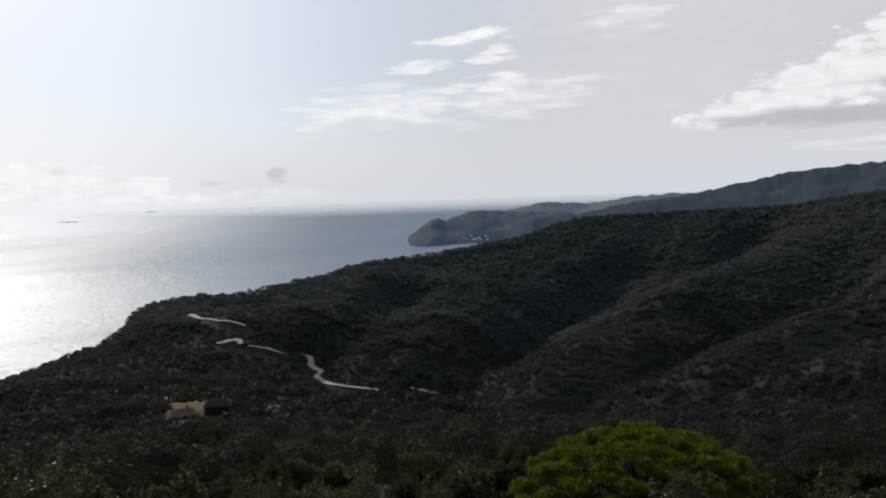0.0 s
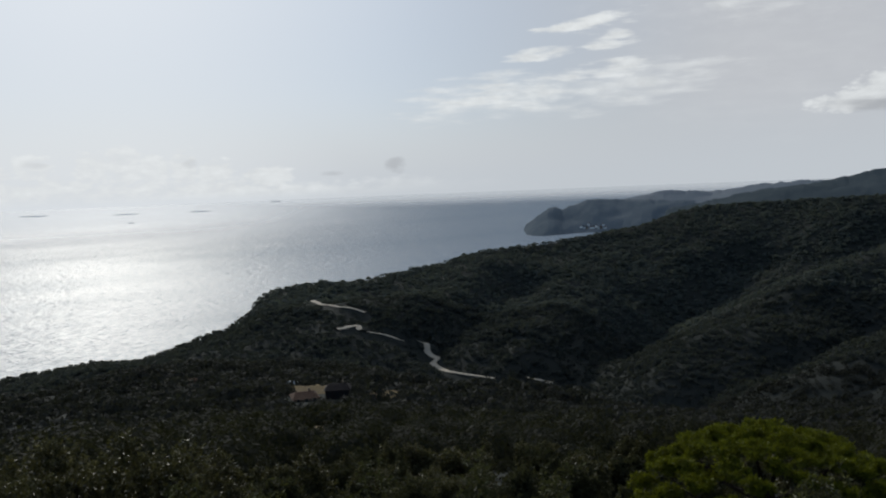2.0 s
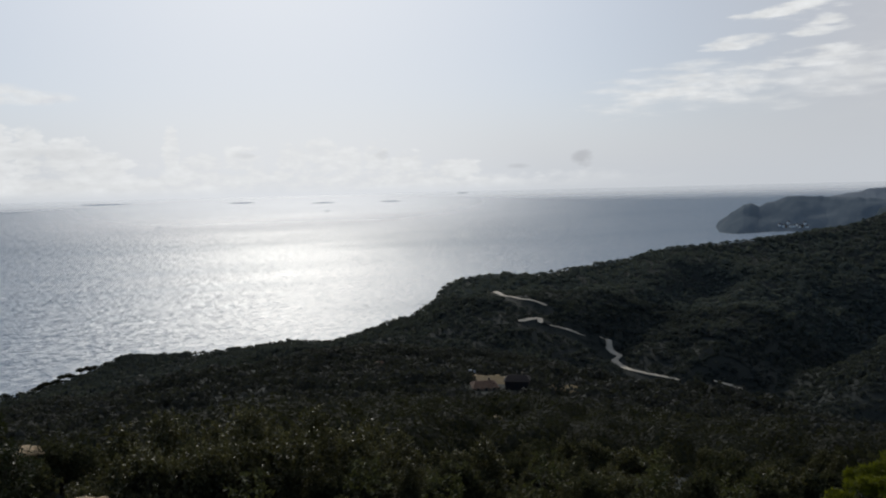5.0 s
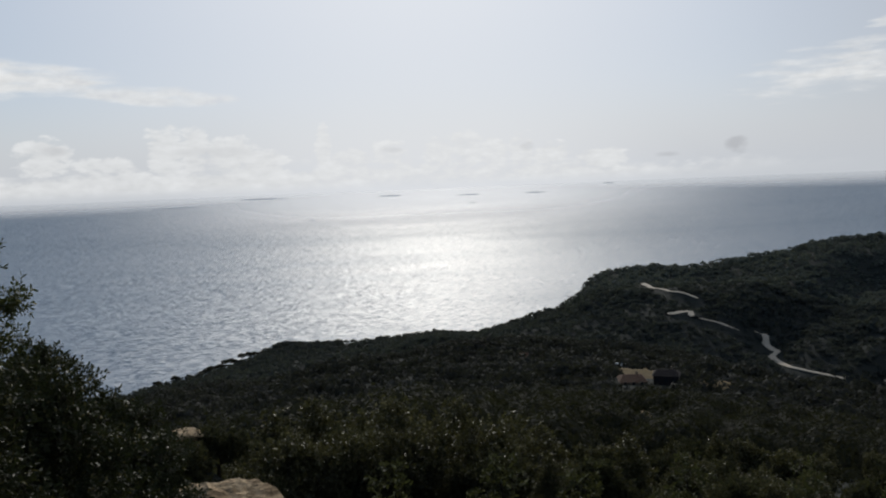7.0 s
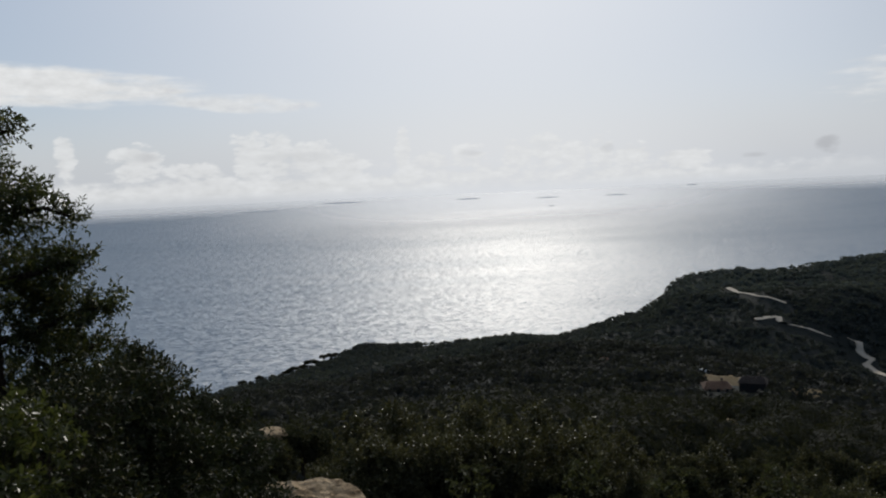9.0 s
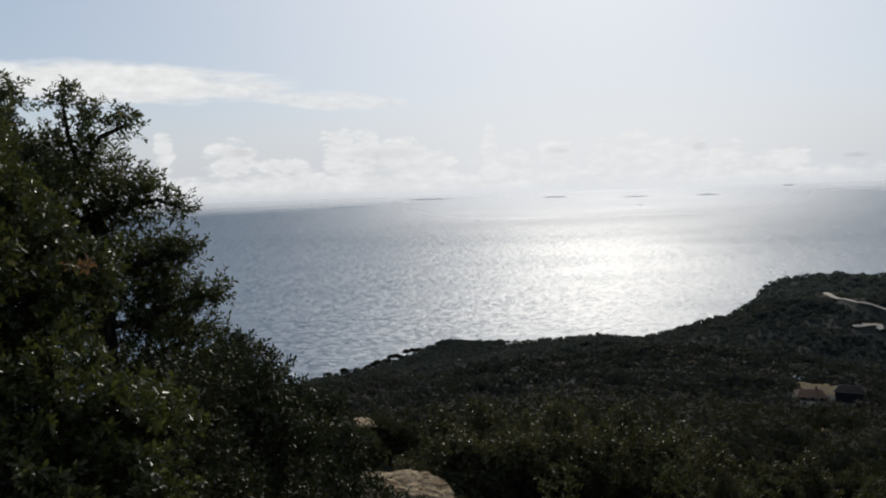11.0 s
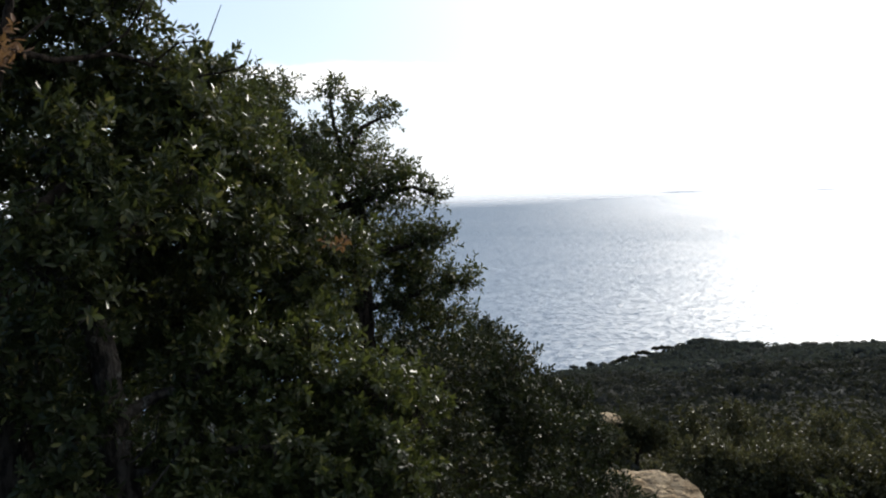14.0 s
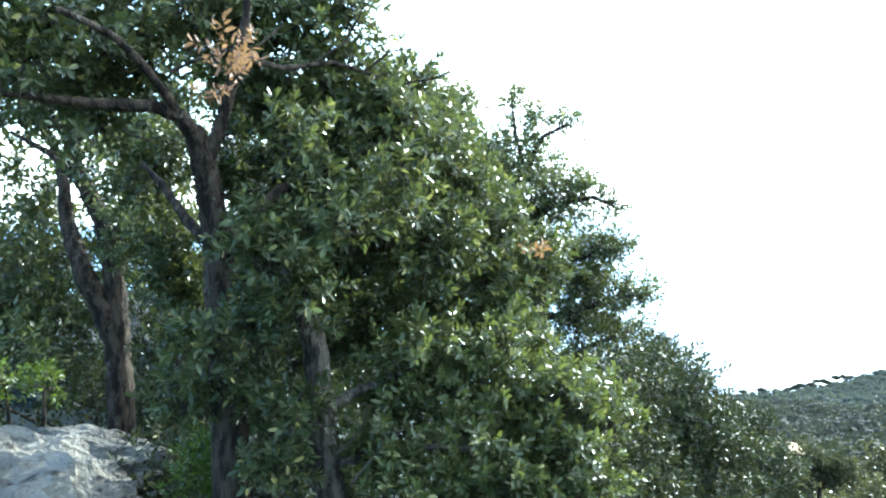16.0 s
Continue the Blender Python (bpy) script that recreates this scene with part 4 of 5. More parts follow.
for az, el, tall in ((44.0, -11.25, 9), (44.45, -11.4, 6), (45.1, -11.55, 10), (45.5, -11.6, 8), (46.0, -11.8, 9), (46.6, -11.9, 7), (48.3, -12.2, 8), (49.4, -12.4, 7), (43.2, -11.0, 6), (43.6, -11.1, 8), (44.75, -11.5, 9), (45.3, -11.6, 7), (46.3, -11.8, 8), (47.4, -12.0, 6)):
    d = float(np.interp(az, CREST[:, 0], CREST[:, 2])) + 6
    p = at(az, 0, d)
    p.z = float(ground_z(p.x, p.y))
    umbrella_pine(p, tall * 1.05, "flat-topped umbrella pine standing dark against the sea")


# ---- small evergreen trees and bushes below the look-out ----
def small_tree(name, place, lobes, trunk_h, leaf, per_twig, mat, label, category, group):
    ob = thing(name, place, label, category, group)
    part("trunk", raw_mesh("trunk", *tube([(0, 0, -0.6), (0.05, 0.08, trunk_h * 0.5), (-0.05, 0.03, trunk_h)], 0.1, 0.05, 7), M_BARK), ob)
    for c, r_, _ in lobes:
        part("limb", raw_mesh("limb", *tube([(0, 0.02, trunk_h * 0.6), (c[0] * 0.6, c[1] * 0.6, c[2] * 0.8), c], 0.05, 0.015, 5), M_BARK), ob)
    feet, ways = twigs_in([c for l in lobes for c in clumps(l, 5)])
    part("crown", raw_mesh("crown", *joined(leaves_on(feet, ways, per_twig, 0.2, leaf, 0.34), sticks(feet[::3], ways[::3], 0.32, 0.006)), mat), ob)
    return ob


def lobes_for(seed, wide, tall, twigs):
    g = np.random.default_rng(seed)
    out_ = []
    for k in range(6):
        a, d = g.uniform(0, 6.3), g.uniform(0.2, 0.62) * wide
        s = g.uniform(0.34, 0.5) * wide
        out_.append(((d * math.cos(a), d * math.sin(a), tall * g.uniform(0.42, 0.78)), (s, s, s * g.uniform(0.65, 0.95)), twigs))
    out_.append(((0, 0, tall * 0.8), (0.38 * wide, 0.38 * wide, 0.24 * tall), twigs))
    return out_


def kinds(twigs, per_twig, leaf):
    oaks, bushes = "small oaks on the slope", "bushes on the slope"
    return [small_tree("small_oak", (0, 0, 0), lobes_for(1, 1.5, 2.9, twigs), 1.6, leaf, per_twig, M_SMALL_OAK, "small evergreen oak with glossy dark leaves on the slope", "tree", oaks),
            small_tree("small_oak", (0, 0, 0), lobes_for(2, 1.2, 3.3, twigs), 1.8, leaf, per_twig, M_SMALL_OAK, "upright small evergreen oak with dark leaves", "tree", oaks),
            small_tree("scrub_bush", (0, 0, 0), lobes_for(3, 1.1, 1.7, twigs), 0.8, leaf, per_twig, M_SLOPE, "rounded grey-green scrub bush on the slope", "bush", bushes),
            small_tree("scrub_bush", (0, 0, 0), lobes_for(4, 1.5, 1.9, twigs), 0.8, leaf, per_twig, M_SLOPE, "broad olive-green scrub bush on the slope", "bush", bushes)]


KINDS, FAR_KINDS = kinds(360, 9, 0.068), kinds(150, 7, 0.115)
TALL = (3.4, 3.8, 2.1, 2.3)


def plant(kind, az, d, size, turn, top=-17.2):
    """A copy on the slope, no higher than the given elevation from the look-out."""
    p = at(az, 0, d)
    z = float(ground_z(p.x, p.y))
    size = min(size, (EYE_H + d * math.tan(radians(top)) - z) / TALL[kind])
    if size > 0.3:
        copy_thing((FAR_KINDS if d > 21 else KINDS)[kind], Matrix.Translation((p.x, p.y, z)) @ Matrix.Rotation(turn, 4, "Z") @ Matrix.Scale(size, 4))


g = np.random.default_rng(11)
spots = []
tries = 0
while len(spots) < 230 and tries < 9000:
    tries += 1
    az, d = g.uniform(-31, 62), math.sqrt(g.uniform(13 ** 2, 60 ** 2))
    if -24 < az < 0 and d < 27 or az > 40 and d < 17:
        continue
    p = at(az, 0, d)
    if all((p.x - q.x) ** 2 + (p.y - q.y) ** 2 > 2.7 ** 2 for q in spots):
        spots.append(p)
        plant(int(g.choice([0, 1, 2, 3], p=[0.35, 0.25, 0.2, 0.2])), az, d, g.uniform(0.8, 1.2) + 0.5 * (d > 28) * g.random(), g.uniform(0, 6.3), g.uniform(-19.5, -16.2))
for az, d, kind, size, top in ((13.8, 13, 1, 0.9, -17.4), (6.3, 13, 0, 0.9, -17.8), (27.5, 17, 0, 1.2, -14.3), (-16.2, 14, 3, 1.2, -18.6), (33.0, 17, 1, 1.3, -13.1),
                               (31.5, 16, 0, 1.2, -14.4), (36.0, 15, 0, 1.2, -14.6), (20, 14, 2, 1.0, -17.8), (9.5, 14, 3, 1.0, -18.4), (41, 15, 0, 1.0, -14.6), (24, 18, 1, 1.2, -15.6),
                               (38.5, 20, 1, 1.7, -12.9), (34.6, 21, 0, 1.7, -12.8), (30.0, 21, 1, 1.6, -13.6), (42.4, 19, 1, 1.5, -13.6), (26.5, 22, 0, 1.6, -14.4), (18, 20, 1, 1.4, -16.2), (37.0, 16, 2, 1.4, -15.4)):
    plant(kind, az, d, size, az, top)
for k, (az, d) in enumerate(((45.6, 11.2), (44.2, 11.7), (45.0, 11.3), (48.4, 12.0), (43.0, 11.5), (46.6, 11.5), (42.0, 11.0), (48.0, 11.2), (47.4, 11.7), (49.6, 12.2), (46.0, 13.2), (48.2, 13.4), (40.5, 11.5), (45.4, 12.4))):
    p = at(az, 0, d)
    copy_thing(FAR_KINDS[2 + k % 2], Matrix.Translation((p.x, p.y, float(ground_z(p.x, p.y)) - 0.1)) @ Matrix.Rotation(k * 1.3, 4, "Z") @ Matrix.Scale(0.3 + 0.05 * (k % 4), 4))
for k, ob in enumerate(KINDS + FAR_KINDS):
    p = at(24 + 5 * (k % 4), 0, 24 + 5 * (k // 4))
    ob.matrix_basis = Matrix.Translation((p.x, p.y, float(ground_z(p.x, p.y)) - 0.3))


# ---- the bright umbrella pine below the look-out ----
def stone_pine():
    base = at(-12.8, 0, 22)
    base.z = float(ground_z(base.x, base.y))
    ob = thing("stone_pine", base, "bright yellow-green stone pine with a broad domed crown", "pine")
    top = EYE_H + 22 * math.tan(radians(-15.3)) - base.z
    part("trunk", raw_mesh("trunk", *tube([(0, 0, -0.5), (0.15, 0, top * 0.3), (0, 0.1, top * 0.62)], 0.24, 0.15, 10), M_BARK), ob)
    lobes = []
    g = np.random.default_rng(5)
    for k in range(84):
        low = k >= 60  # a lower storey of the crown on the near side
        q = math.sqrt((k % 60 + 0.5) / 60) if not low else 0.5 + 0.5 * ((k - 60) / 24) ** 0.5
        a = k * 2.4 if not low else 3.3 + ((k - 60) * 0.618 % 1) * 2.9
        x, y = 3.2 * q * math.cos(a), 3.2 * q * math.sin(a)
        z = top - 0.42 - 1.4 * q ** 2.6 + g.uniform(-0.12, 0.08) - (g.uniform(0.6, 1.1) if low else 0)
        s = g.uniform(0.32, 0.46)
        lobes.append(((x, y, z), (s, s, s * 0.42), 130))
        if k % 7 == 0:
            part("limb", raw_mesh("limb", *tube([(0, 0.05, top * 0.5), (x * 0.6, y * 0.6, z - 0.7), (x, y, z - 0.1)], 0.07, 0.025, 6), M_BARK), ob)
    feet, ways = twigs_in([c for l in lobes for c in clumps(l, 4)])
    ways = unit(ways + np.array((0, 0, 0.6)))
    part("crown", raw_mesh("crown", *leaves_on(feet, ways, 8, 0.05, 0.12, 0.11), M_PINE), ob)


stone_pine()


# ---- rocks ----
def rock(name, place, size, mat, label, seed, turn=0.0, cuts=3, group="rocks on the slope"):
    bm = bmesh.new()
    bmesh.ops.create_icosphere(bm, subdivisions=5, radius=1.0)
    off = Vector((seed * 7.3, seed * 3.1, seed))
    g = np.random.default_rng(seed)
    planes = [(Vector(unit(g.normal(size=3) * np.array((1, 1, 0.6)))), g.uniform(0.55, 0.8)) for _ in range(cuts + 4)]
    for v in bm.verts:
        d = v.co.normalized()
        r = 1.0
        for pn, pd in planes:
            k = d.dot(pn)
            if k > 0:
                r = min(r, pd / k)
        r *= 1 + 0.13 * noise.fractal(d * 2.4 + off, 0.8, 2.1, 6) - 0.10 * abs(noise.noise(d * 4.5 + off)) - 0.04 * abs(noise.noise(d * 13 + off))
        v.co = Vector((d.x * r * size[0], d.y * r * size[1], d.z * r * size[2]))
    me = bpy.data.meshes.new(name)
    bm.to_mesh(me)
    bm.free()
    me.materials.append(mat)
    ob = new(name, me)
    ob.location, ob.rotation_euler.z = place, radians(turn)
    return tagged(ob, label, "rock", group)


rock("boulder", at(45.1, -20.1, 10.2), (0.74, 0.48, 0.42), M_ROCK, "tan weathered boulder lying among the bushes", 3, 40)
rock("boulder", at(46.3, -19.4, 10.4), (0.2, 0.18, 0.14), M_ROCK, "small rounded tan rock beside a boulder", 4, 10)
rock("boulder", at(47.6, -15.5, 12.4), (0.32, 0.26, 0.13), M_ROCK, "tan rock showing between scrub bushes", 5, 70)
rock("boulder", at(46.2, -16.9, 12.2), (0.09, 0.06, 0.06), M_ROCK, "small tan stone among the bushes", 6, 20)
rock("boulder", at(99.6, -23.2, 3.0), (0.60, 0.66, 0.60), M_DAPPLED_ROCK, "large pale boulder with dappled shade painted into its mottling", 7, 20)
rock("boulder", at(93.0, -15.2, 3.3), (0.34, 0.2, 0.12), M_DAPPLED_ROCK, "flat grey stone leaning on a boulder", 8, 60)
rock("boulder", at(93.6, -9.4, 6.4), (0.5, 0.45, 0.26), M_DAPPLED_ROCK, "grey boulder in the shade under the trees", 9, 10)
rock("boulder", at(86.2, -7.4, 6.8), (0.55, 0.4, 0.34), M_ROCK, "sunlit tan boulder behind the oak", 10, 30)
rock("boulder", at(88.0, -8.4, 6.0), (0.4, 0.3, 0.25), M_DAPPLED_ROCK, "pale boulder behind the oak trunk", 12, 80)
for az, el in ((24.8, -12.1), (-4.0, -15.1), (-22.0, -17.8), (32.8, -13.3)):
    p = meet(az, el, 3.0)
    s = math.hypot(p.x, p.y) * 0.0022
    rock("pale_rock", p + Vector((0, 0, 3.0)), (s * 0.8, s * 0.6, s * 1.5), M_DAPPLED_ROCK, "pale rock standing out of the woods", int(az) + 60, az, group="pale rocks in the woods")


# ---- evergreen oaks beside the look-out ----
def oak(name, base, stems, lobes, per_twig, twig, leaf, mat, bark, label, category="tree", group="", withered=()):
    """stems: (part name, points, radius at the foot, at the tip)."""
    ob = thing(name, base, label, category, group)
    for nm, pts, r0, r1 in stems:
        part(nm, raw_mesh(nm, *local(tube(pts, r0, r1, 14, 0.07, 9), base), bark, True), ob)
    for lobe in lobes:
        feet, ways = twigs_in(clumps(lobe))
        tagged(part("foliage", raw_mesh("foliage", *local(rosettes(feet, ways, per_twig, twig, leaf), base), mat), ob), kind="stuff")
        tagged(part("brushwood", raw_mesh("brushwood", *local(sticks(feet[::2] - ways[::2] * twig * 0.7, ways[::2], twig * 1.7, 0.0026), base), M_GREY_BARK), ob), kind="stuff")
    for lobe in withered:
        feet, ways = twigs_in([lobe])
        part("withered_leaves", raw_mesh("withered_leaves", *local(rosettes(feet, ways, 7, 0.05, leaf * 0.95, 0.2), base), M_BROWN), ob, "dry brown leaves")
    return ob


def ball(az, el, d, r, twigs, squash=0.85):
    return (tuple(at(az, el, d)), (r, r, r * squash), twigs)


def foot(az, d):
    p = at(az, 0, d)
    p.z = float(ground_z(p.x, p.y))
    return p


# the nearest oak, whose crown hangs over the look-out
oak("evergreen_oak", foot(85.1, 2.57),
    [
     ("trunk", [foot(85.1, 2.57) - Vector((0, 0, 0.3)), at(84.7, -15.4, 2.54), at(84.8, -12.0, 2.54), at(84.9, -8.9, 2.52), at(85.1, -5.8, 2.52), at(85.2, -3.3, 2.52), at(85.4, -1.2, 2.50), at(85.7, 1.2, 2.48), at(86.1, 3.1, 2.46), at(86.6, 4.4, 2.44)], 0.055, 0.028),
     ("limb", [at(86.4, 3.9, 2.45), at(87.3, 5.2, 2.43), at(88.8, 5.7, 2.41), at(90.9, 5.7, 2.40), at(93.2, 5.8, 2.38), at(95.6, 6.0, 2.38), at(98.7, 6.2, 2.38)], 0.023, 0.006),
     ("limb", [at(85.8, 2.2, 2.47), at(85.2, 3.8, 2.45), at(84.7, 5.2, 2.44), at(84.2, 6.8, 2.42), at(83.8, 8.8, 2.40), at(83.2, 11.2, 2.38), at(83.0, 13.5, 2.37)], 0.021, 0.008),
     ("limb", [at(85.3, -2.4, 2.51), at(83.8, -1.6, 2.54), at(82.5, -0.5, 2.57), at(81.1, 0.7, 2.62), at(79.4, 1.5, 2.64), at(77.1, 2.7, 2.66), at(74.2, 3.8, 2.71)], 0.027, 0.008),
     ("limb", [at(94.0, 10.9, 2.28), at(92.2, 10.2, 2.28), at(90.8, 9.5, 2.30), at(89.5, 8.2, 2.33), at(88.2, 6.6, 2.37), at(87.3, 5.2, 2.43)], 0.008, 0.012),
     ("limb", [at(87.8, 7.7, 2.38), at(86.5, 8.4, 2.37), at(84.7, 9.1, 2.38), at(82.6, 9.4, 2.39), at(81.0, 10.8, 2.42)], 0.005, 0.003),
     ("limb", [at(85.2, -5.0, 2.52), at(82.3, -4.4, 2.57), at(78.3, -4.2, 2.62), at(73.9, -2.8, 2.71)], 0.02, 0.007),
     ("limb", [at(85.3, -3.0, 2.52), at(87.0, -1.1, 2.62), at(88.2, 1.0, 2.73), at(89.4, 2.4, 2.83)], 0.018, 0.007),
     ("limb", [at(83.8, 8.8, 2.40), at(81.0, 8.2, 2.52), at(77.8, 8.7, 2.61), at(74.5, 7.7, 2.71)], 0.01, 0.004),
     ("bare_twig", [at(75.9, 8.0, 2.66), at(74.1, 9.4, 2.66), at(72.3, 9.6, 2.66), at(71.4, 11.7, 2.66)], 0.004, 0.0011),
     ("bare_twig", [at(73.8, 7.3, 2.71), at(71.4, 7.7, 2.71), at(70.1, 8.1, 2.70), at(69.7, 9.1, 2.70)], 0.004, 0.0011),
     ("bare_twig", [at(78.8, 8.7, 2.57), at(77.0, 9.9, 2.56), at(75.9, 11.8, 2.56), at(76.5, 13.5, 2.56)], 0.004, 0.0012),
     ("bare_twig", [at(83.8, -4.7, 2.32), at(82.1, -4.7, 2.27), at(80.8, -4.5, 2.22)], 0.0028, 0.0013),
     ("bare_twig", [at(84.7, 0.2, 2.32), at(82.3, 0.8, 2.27), at(81.1, 2.2, 2.22)], 0.003, 0.0012),
     ("bare_twig", [at(87.0, -8.6, 2.32), at(85.6, -8.2, 2.27), at(85.9, -7.2, 2.22)], 0.003, 0.0012),
     ("bare_twig", [at(88.9, 3.6, 2.33), at(90.2, 3.9, 2.28), at(90.7, 4.3, 2.23)], 0.003, 0.0012)],
    [ball(95.4, 9.8, 2.48, 0.138, 180), ball(91.2, 9.8, 2.53, 0.134, 171), ball(87.0, 11.4, 2.62, 0.113, 122), ball(81.8, 11.4, 2.72, 0.139, 182),
     ball(77.6, 10.6, 2.76, 0.120, 137), ball(94.3, 6.8, 2.68, 0.082, 63), ball(89.8, 7.7, 2.63, 0.083, 64), ball(96.4, 7.5, 2.33, 0.059, 22),
     ball(92.6, 4.4, 2.48, 0.043, 20), ball(82.6, 7.2, 2.72, 0.097, 89), ball(79.5, 5.9, 2.77, 0.148, 209), ball(75.8, 6.8, 2.86, 0.117, 130),
     ball(74.1, 3.8, 2.76, 0.127, 153), ball(78.2, 1.6, 2.67, 0.122, 142), ball(81.6, 2.7, 2.87, 0.088, 73), ball(75.7, -1.7, 2.66, 0.143, 193),
     ball(71.2, 1.6, 2.91, 0.142, 191), ball(72.1, -3.5, 2.66, 0.129, 158), ball(68.2, -2.1, 2.95, 0.129, 158), ball(77.9, -5.2, 2.72, 0.104, 102),
     ball(68.0, -6.5, 2.85, 0.110, 114), ball(81.1, -2.3, 2.72, 0.076, 55), ball(72.8, 6.7, 3.06, 0.094, 84), ball(81.8, -6.6, 2.87, 0.088, 73),
     ball(83.3, 1.0, 3.22, 0.116, 127), ball(89.0, 1.4, 3.33, 0.102, 99), ball(87.7, -2.8, 3.43, 0.132, 165), ball(83.0, -4.7, 3.22, 0.107, 109),
     ball(75.3, -7.5, 3.01, 0.108, 111), ball(70.9, -7.6, 2.91, 0.090, 76), ball(84.9, 9.3, 3.02, 0.093, 81), ball(65.2, -4.3, 3.10, 0.112, 119),
     ball(87.0, -8.4, 3.13, 0.072, 34),
     ball(70.6, 3.9, 3.30, 0.119, 135), ball(69.8, -1.6, 3.40, 0.141, 188), ball(73.6, -5.3, 3.31, 0.137, 177), ball(67.6, -4.6, 3.50, 0.127, 153),
     ball(75.7, 2.1, 3.41, 0.150, 212), ball(78.7, -3.4, 3.32, 0.137, 177), ball(71.5, -9.0, 3.31, 0.137, 177), ball(80.1, 1.0, 3.22, 0.099, 93),
     ball(76.7, -9.6, 3.11, 0.096, 87), ball(86.4, -5.6, 3.52, 0.127, 153), ball(80.3, -10.2, 3.22, 0.099, 93), ball(89.6, -2.0, 3.73, 0.106, 105),
     ball(77.8, -1.7, 2.31, 0.040, 20), ball(74.1, 0.8, 2.36, 0.041, 20), ball(80.5, 3.7, 2.37, 0.034, 20),
       ball(86.0, -9.2, 2.32, 0.031, 20), ball(83.2, -12.1, 2.42, 0.037, 20),
     ball(87.3, -11.8, 2.53, 0.038, 20), ball(80.9, -13.7, 2.32, 0.023, 20),
      ball(82.4, -16.9, 2.32, 0.035, 20),
     ball(81.8, -4.1, 2.27, 0.037, 20), ball(80.2, -6.5, 2.27, 0.032, 20), ball(83.1, -2.0, 2.32, 0.026, 20), ball(83.0, -8.3, 2.37, 0.031, 20),
     ball(83.6, 4.5, 3.12, 0.080, 60), ball(84.3, 2.1, 3.22, 0.074, 52), ball(82.7, 6.5, 3.12, 0.080, 60), ball(87.6, 3.5, 3.33, 0.077, 56)],
    17, 0.10, 0.028, M_OAK, M_BARK, "evergreen oak with a forked trunk and glossy dark leaves", group="oaks beside the look-out",
    withered=[ball(83.6, 8.7, 2.22, 0.025, 9), ball(84.7, 6.8, 2.22, 0.020, 8), ball(85.1, 9.4, 2.22, 0.011, 3), ball(65.2, -3.7, 2.55, 0.014, 4)])

# a pale-barked stem and the leafy bush before it
oak("pale_oak", foot(76.8, 2.36),
    [
     ("trunk", [foot(76.8, 2.36) - Vector((0, 0, 0.3)), at(78.4, -20.9, 2.38), at(78.7, -17.9, 2.40), at(79.0, -14.8, 2.42), at(79.2, -12.0, 2.42), at(79.3, -9.5, 2.44), at(79.8, -7.7, 2.46), at(80.9, -5.9, 2.50), at(82.3, -3.7, 2.54), at(83.6, -1.7, 2.57)], 0.05, 0.022),
     ("limb", [at(79.2, -13.4, 2.42), at(76.4, -12.1, 2.46), at(72.7, -11.2, 2.51), at(68.5, -11.2, 2.60)], 0.018, 0.007),
     ("limb", [at(78.8, -16.9, 2.40), at(75.8, -16.0, 2.36), at(71.4, -15.8, 2.36), at(66.9, -16.2, 2.45)], 0.016, 0.006),
     ("bare_twig", [at(78.1, -15.9, 2.27), at(76.6, -14.6, 2.23), at(76.3, -13.0, 2.21)], 0.003, 0.0012),
     ("bare_twig", [at(77.4, -17.9, 2.26), at(75.6, -16.0, 2.23), at(74.8, -15.0, 2.21)], 0.003, 0.0012)],
    [ball(73.0, -10.8, 2.51, 0.109, 112), ball(68.6, -11.4, 2.55, 0.131, 162), ball(64.5, -13.0, 2.64, 0.129, 158), ball(74.3, -15.0, 2.41, 0.098, 91),
     ball(69.5, -16.2, 2.40, 0.123, 142), ball(63.5, -16.9, 2.54, 0.118, 131), ball(66.6, -9.4, 2.75, 0.085, 68), ball(73.7, -18.8, 2.31, 0.094, 83),
     ball(67.7, -19.6, 2.40, 0.110, 115), ball(60.7, -14.0, 2.79, 0.086, 70)],
    20, 0.10, 0.026, M_BRIGHTENED_OAK, M_GREY_BARK, "pale-barked slender oak with leafy low branches", group="oaks beside the look-out")

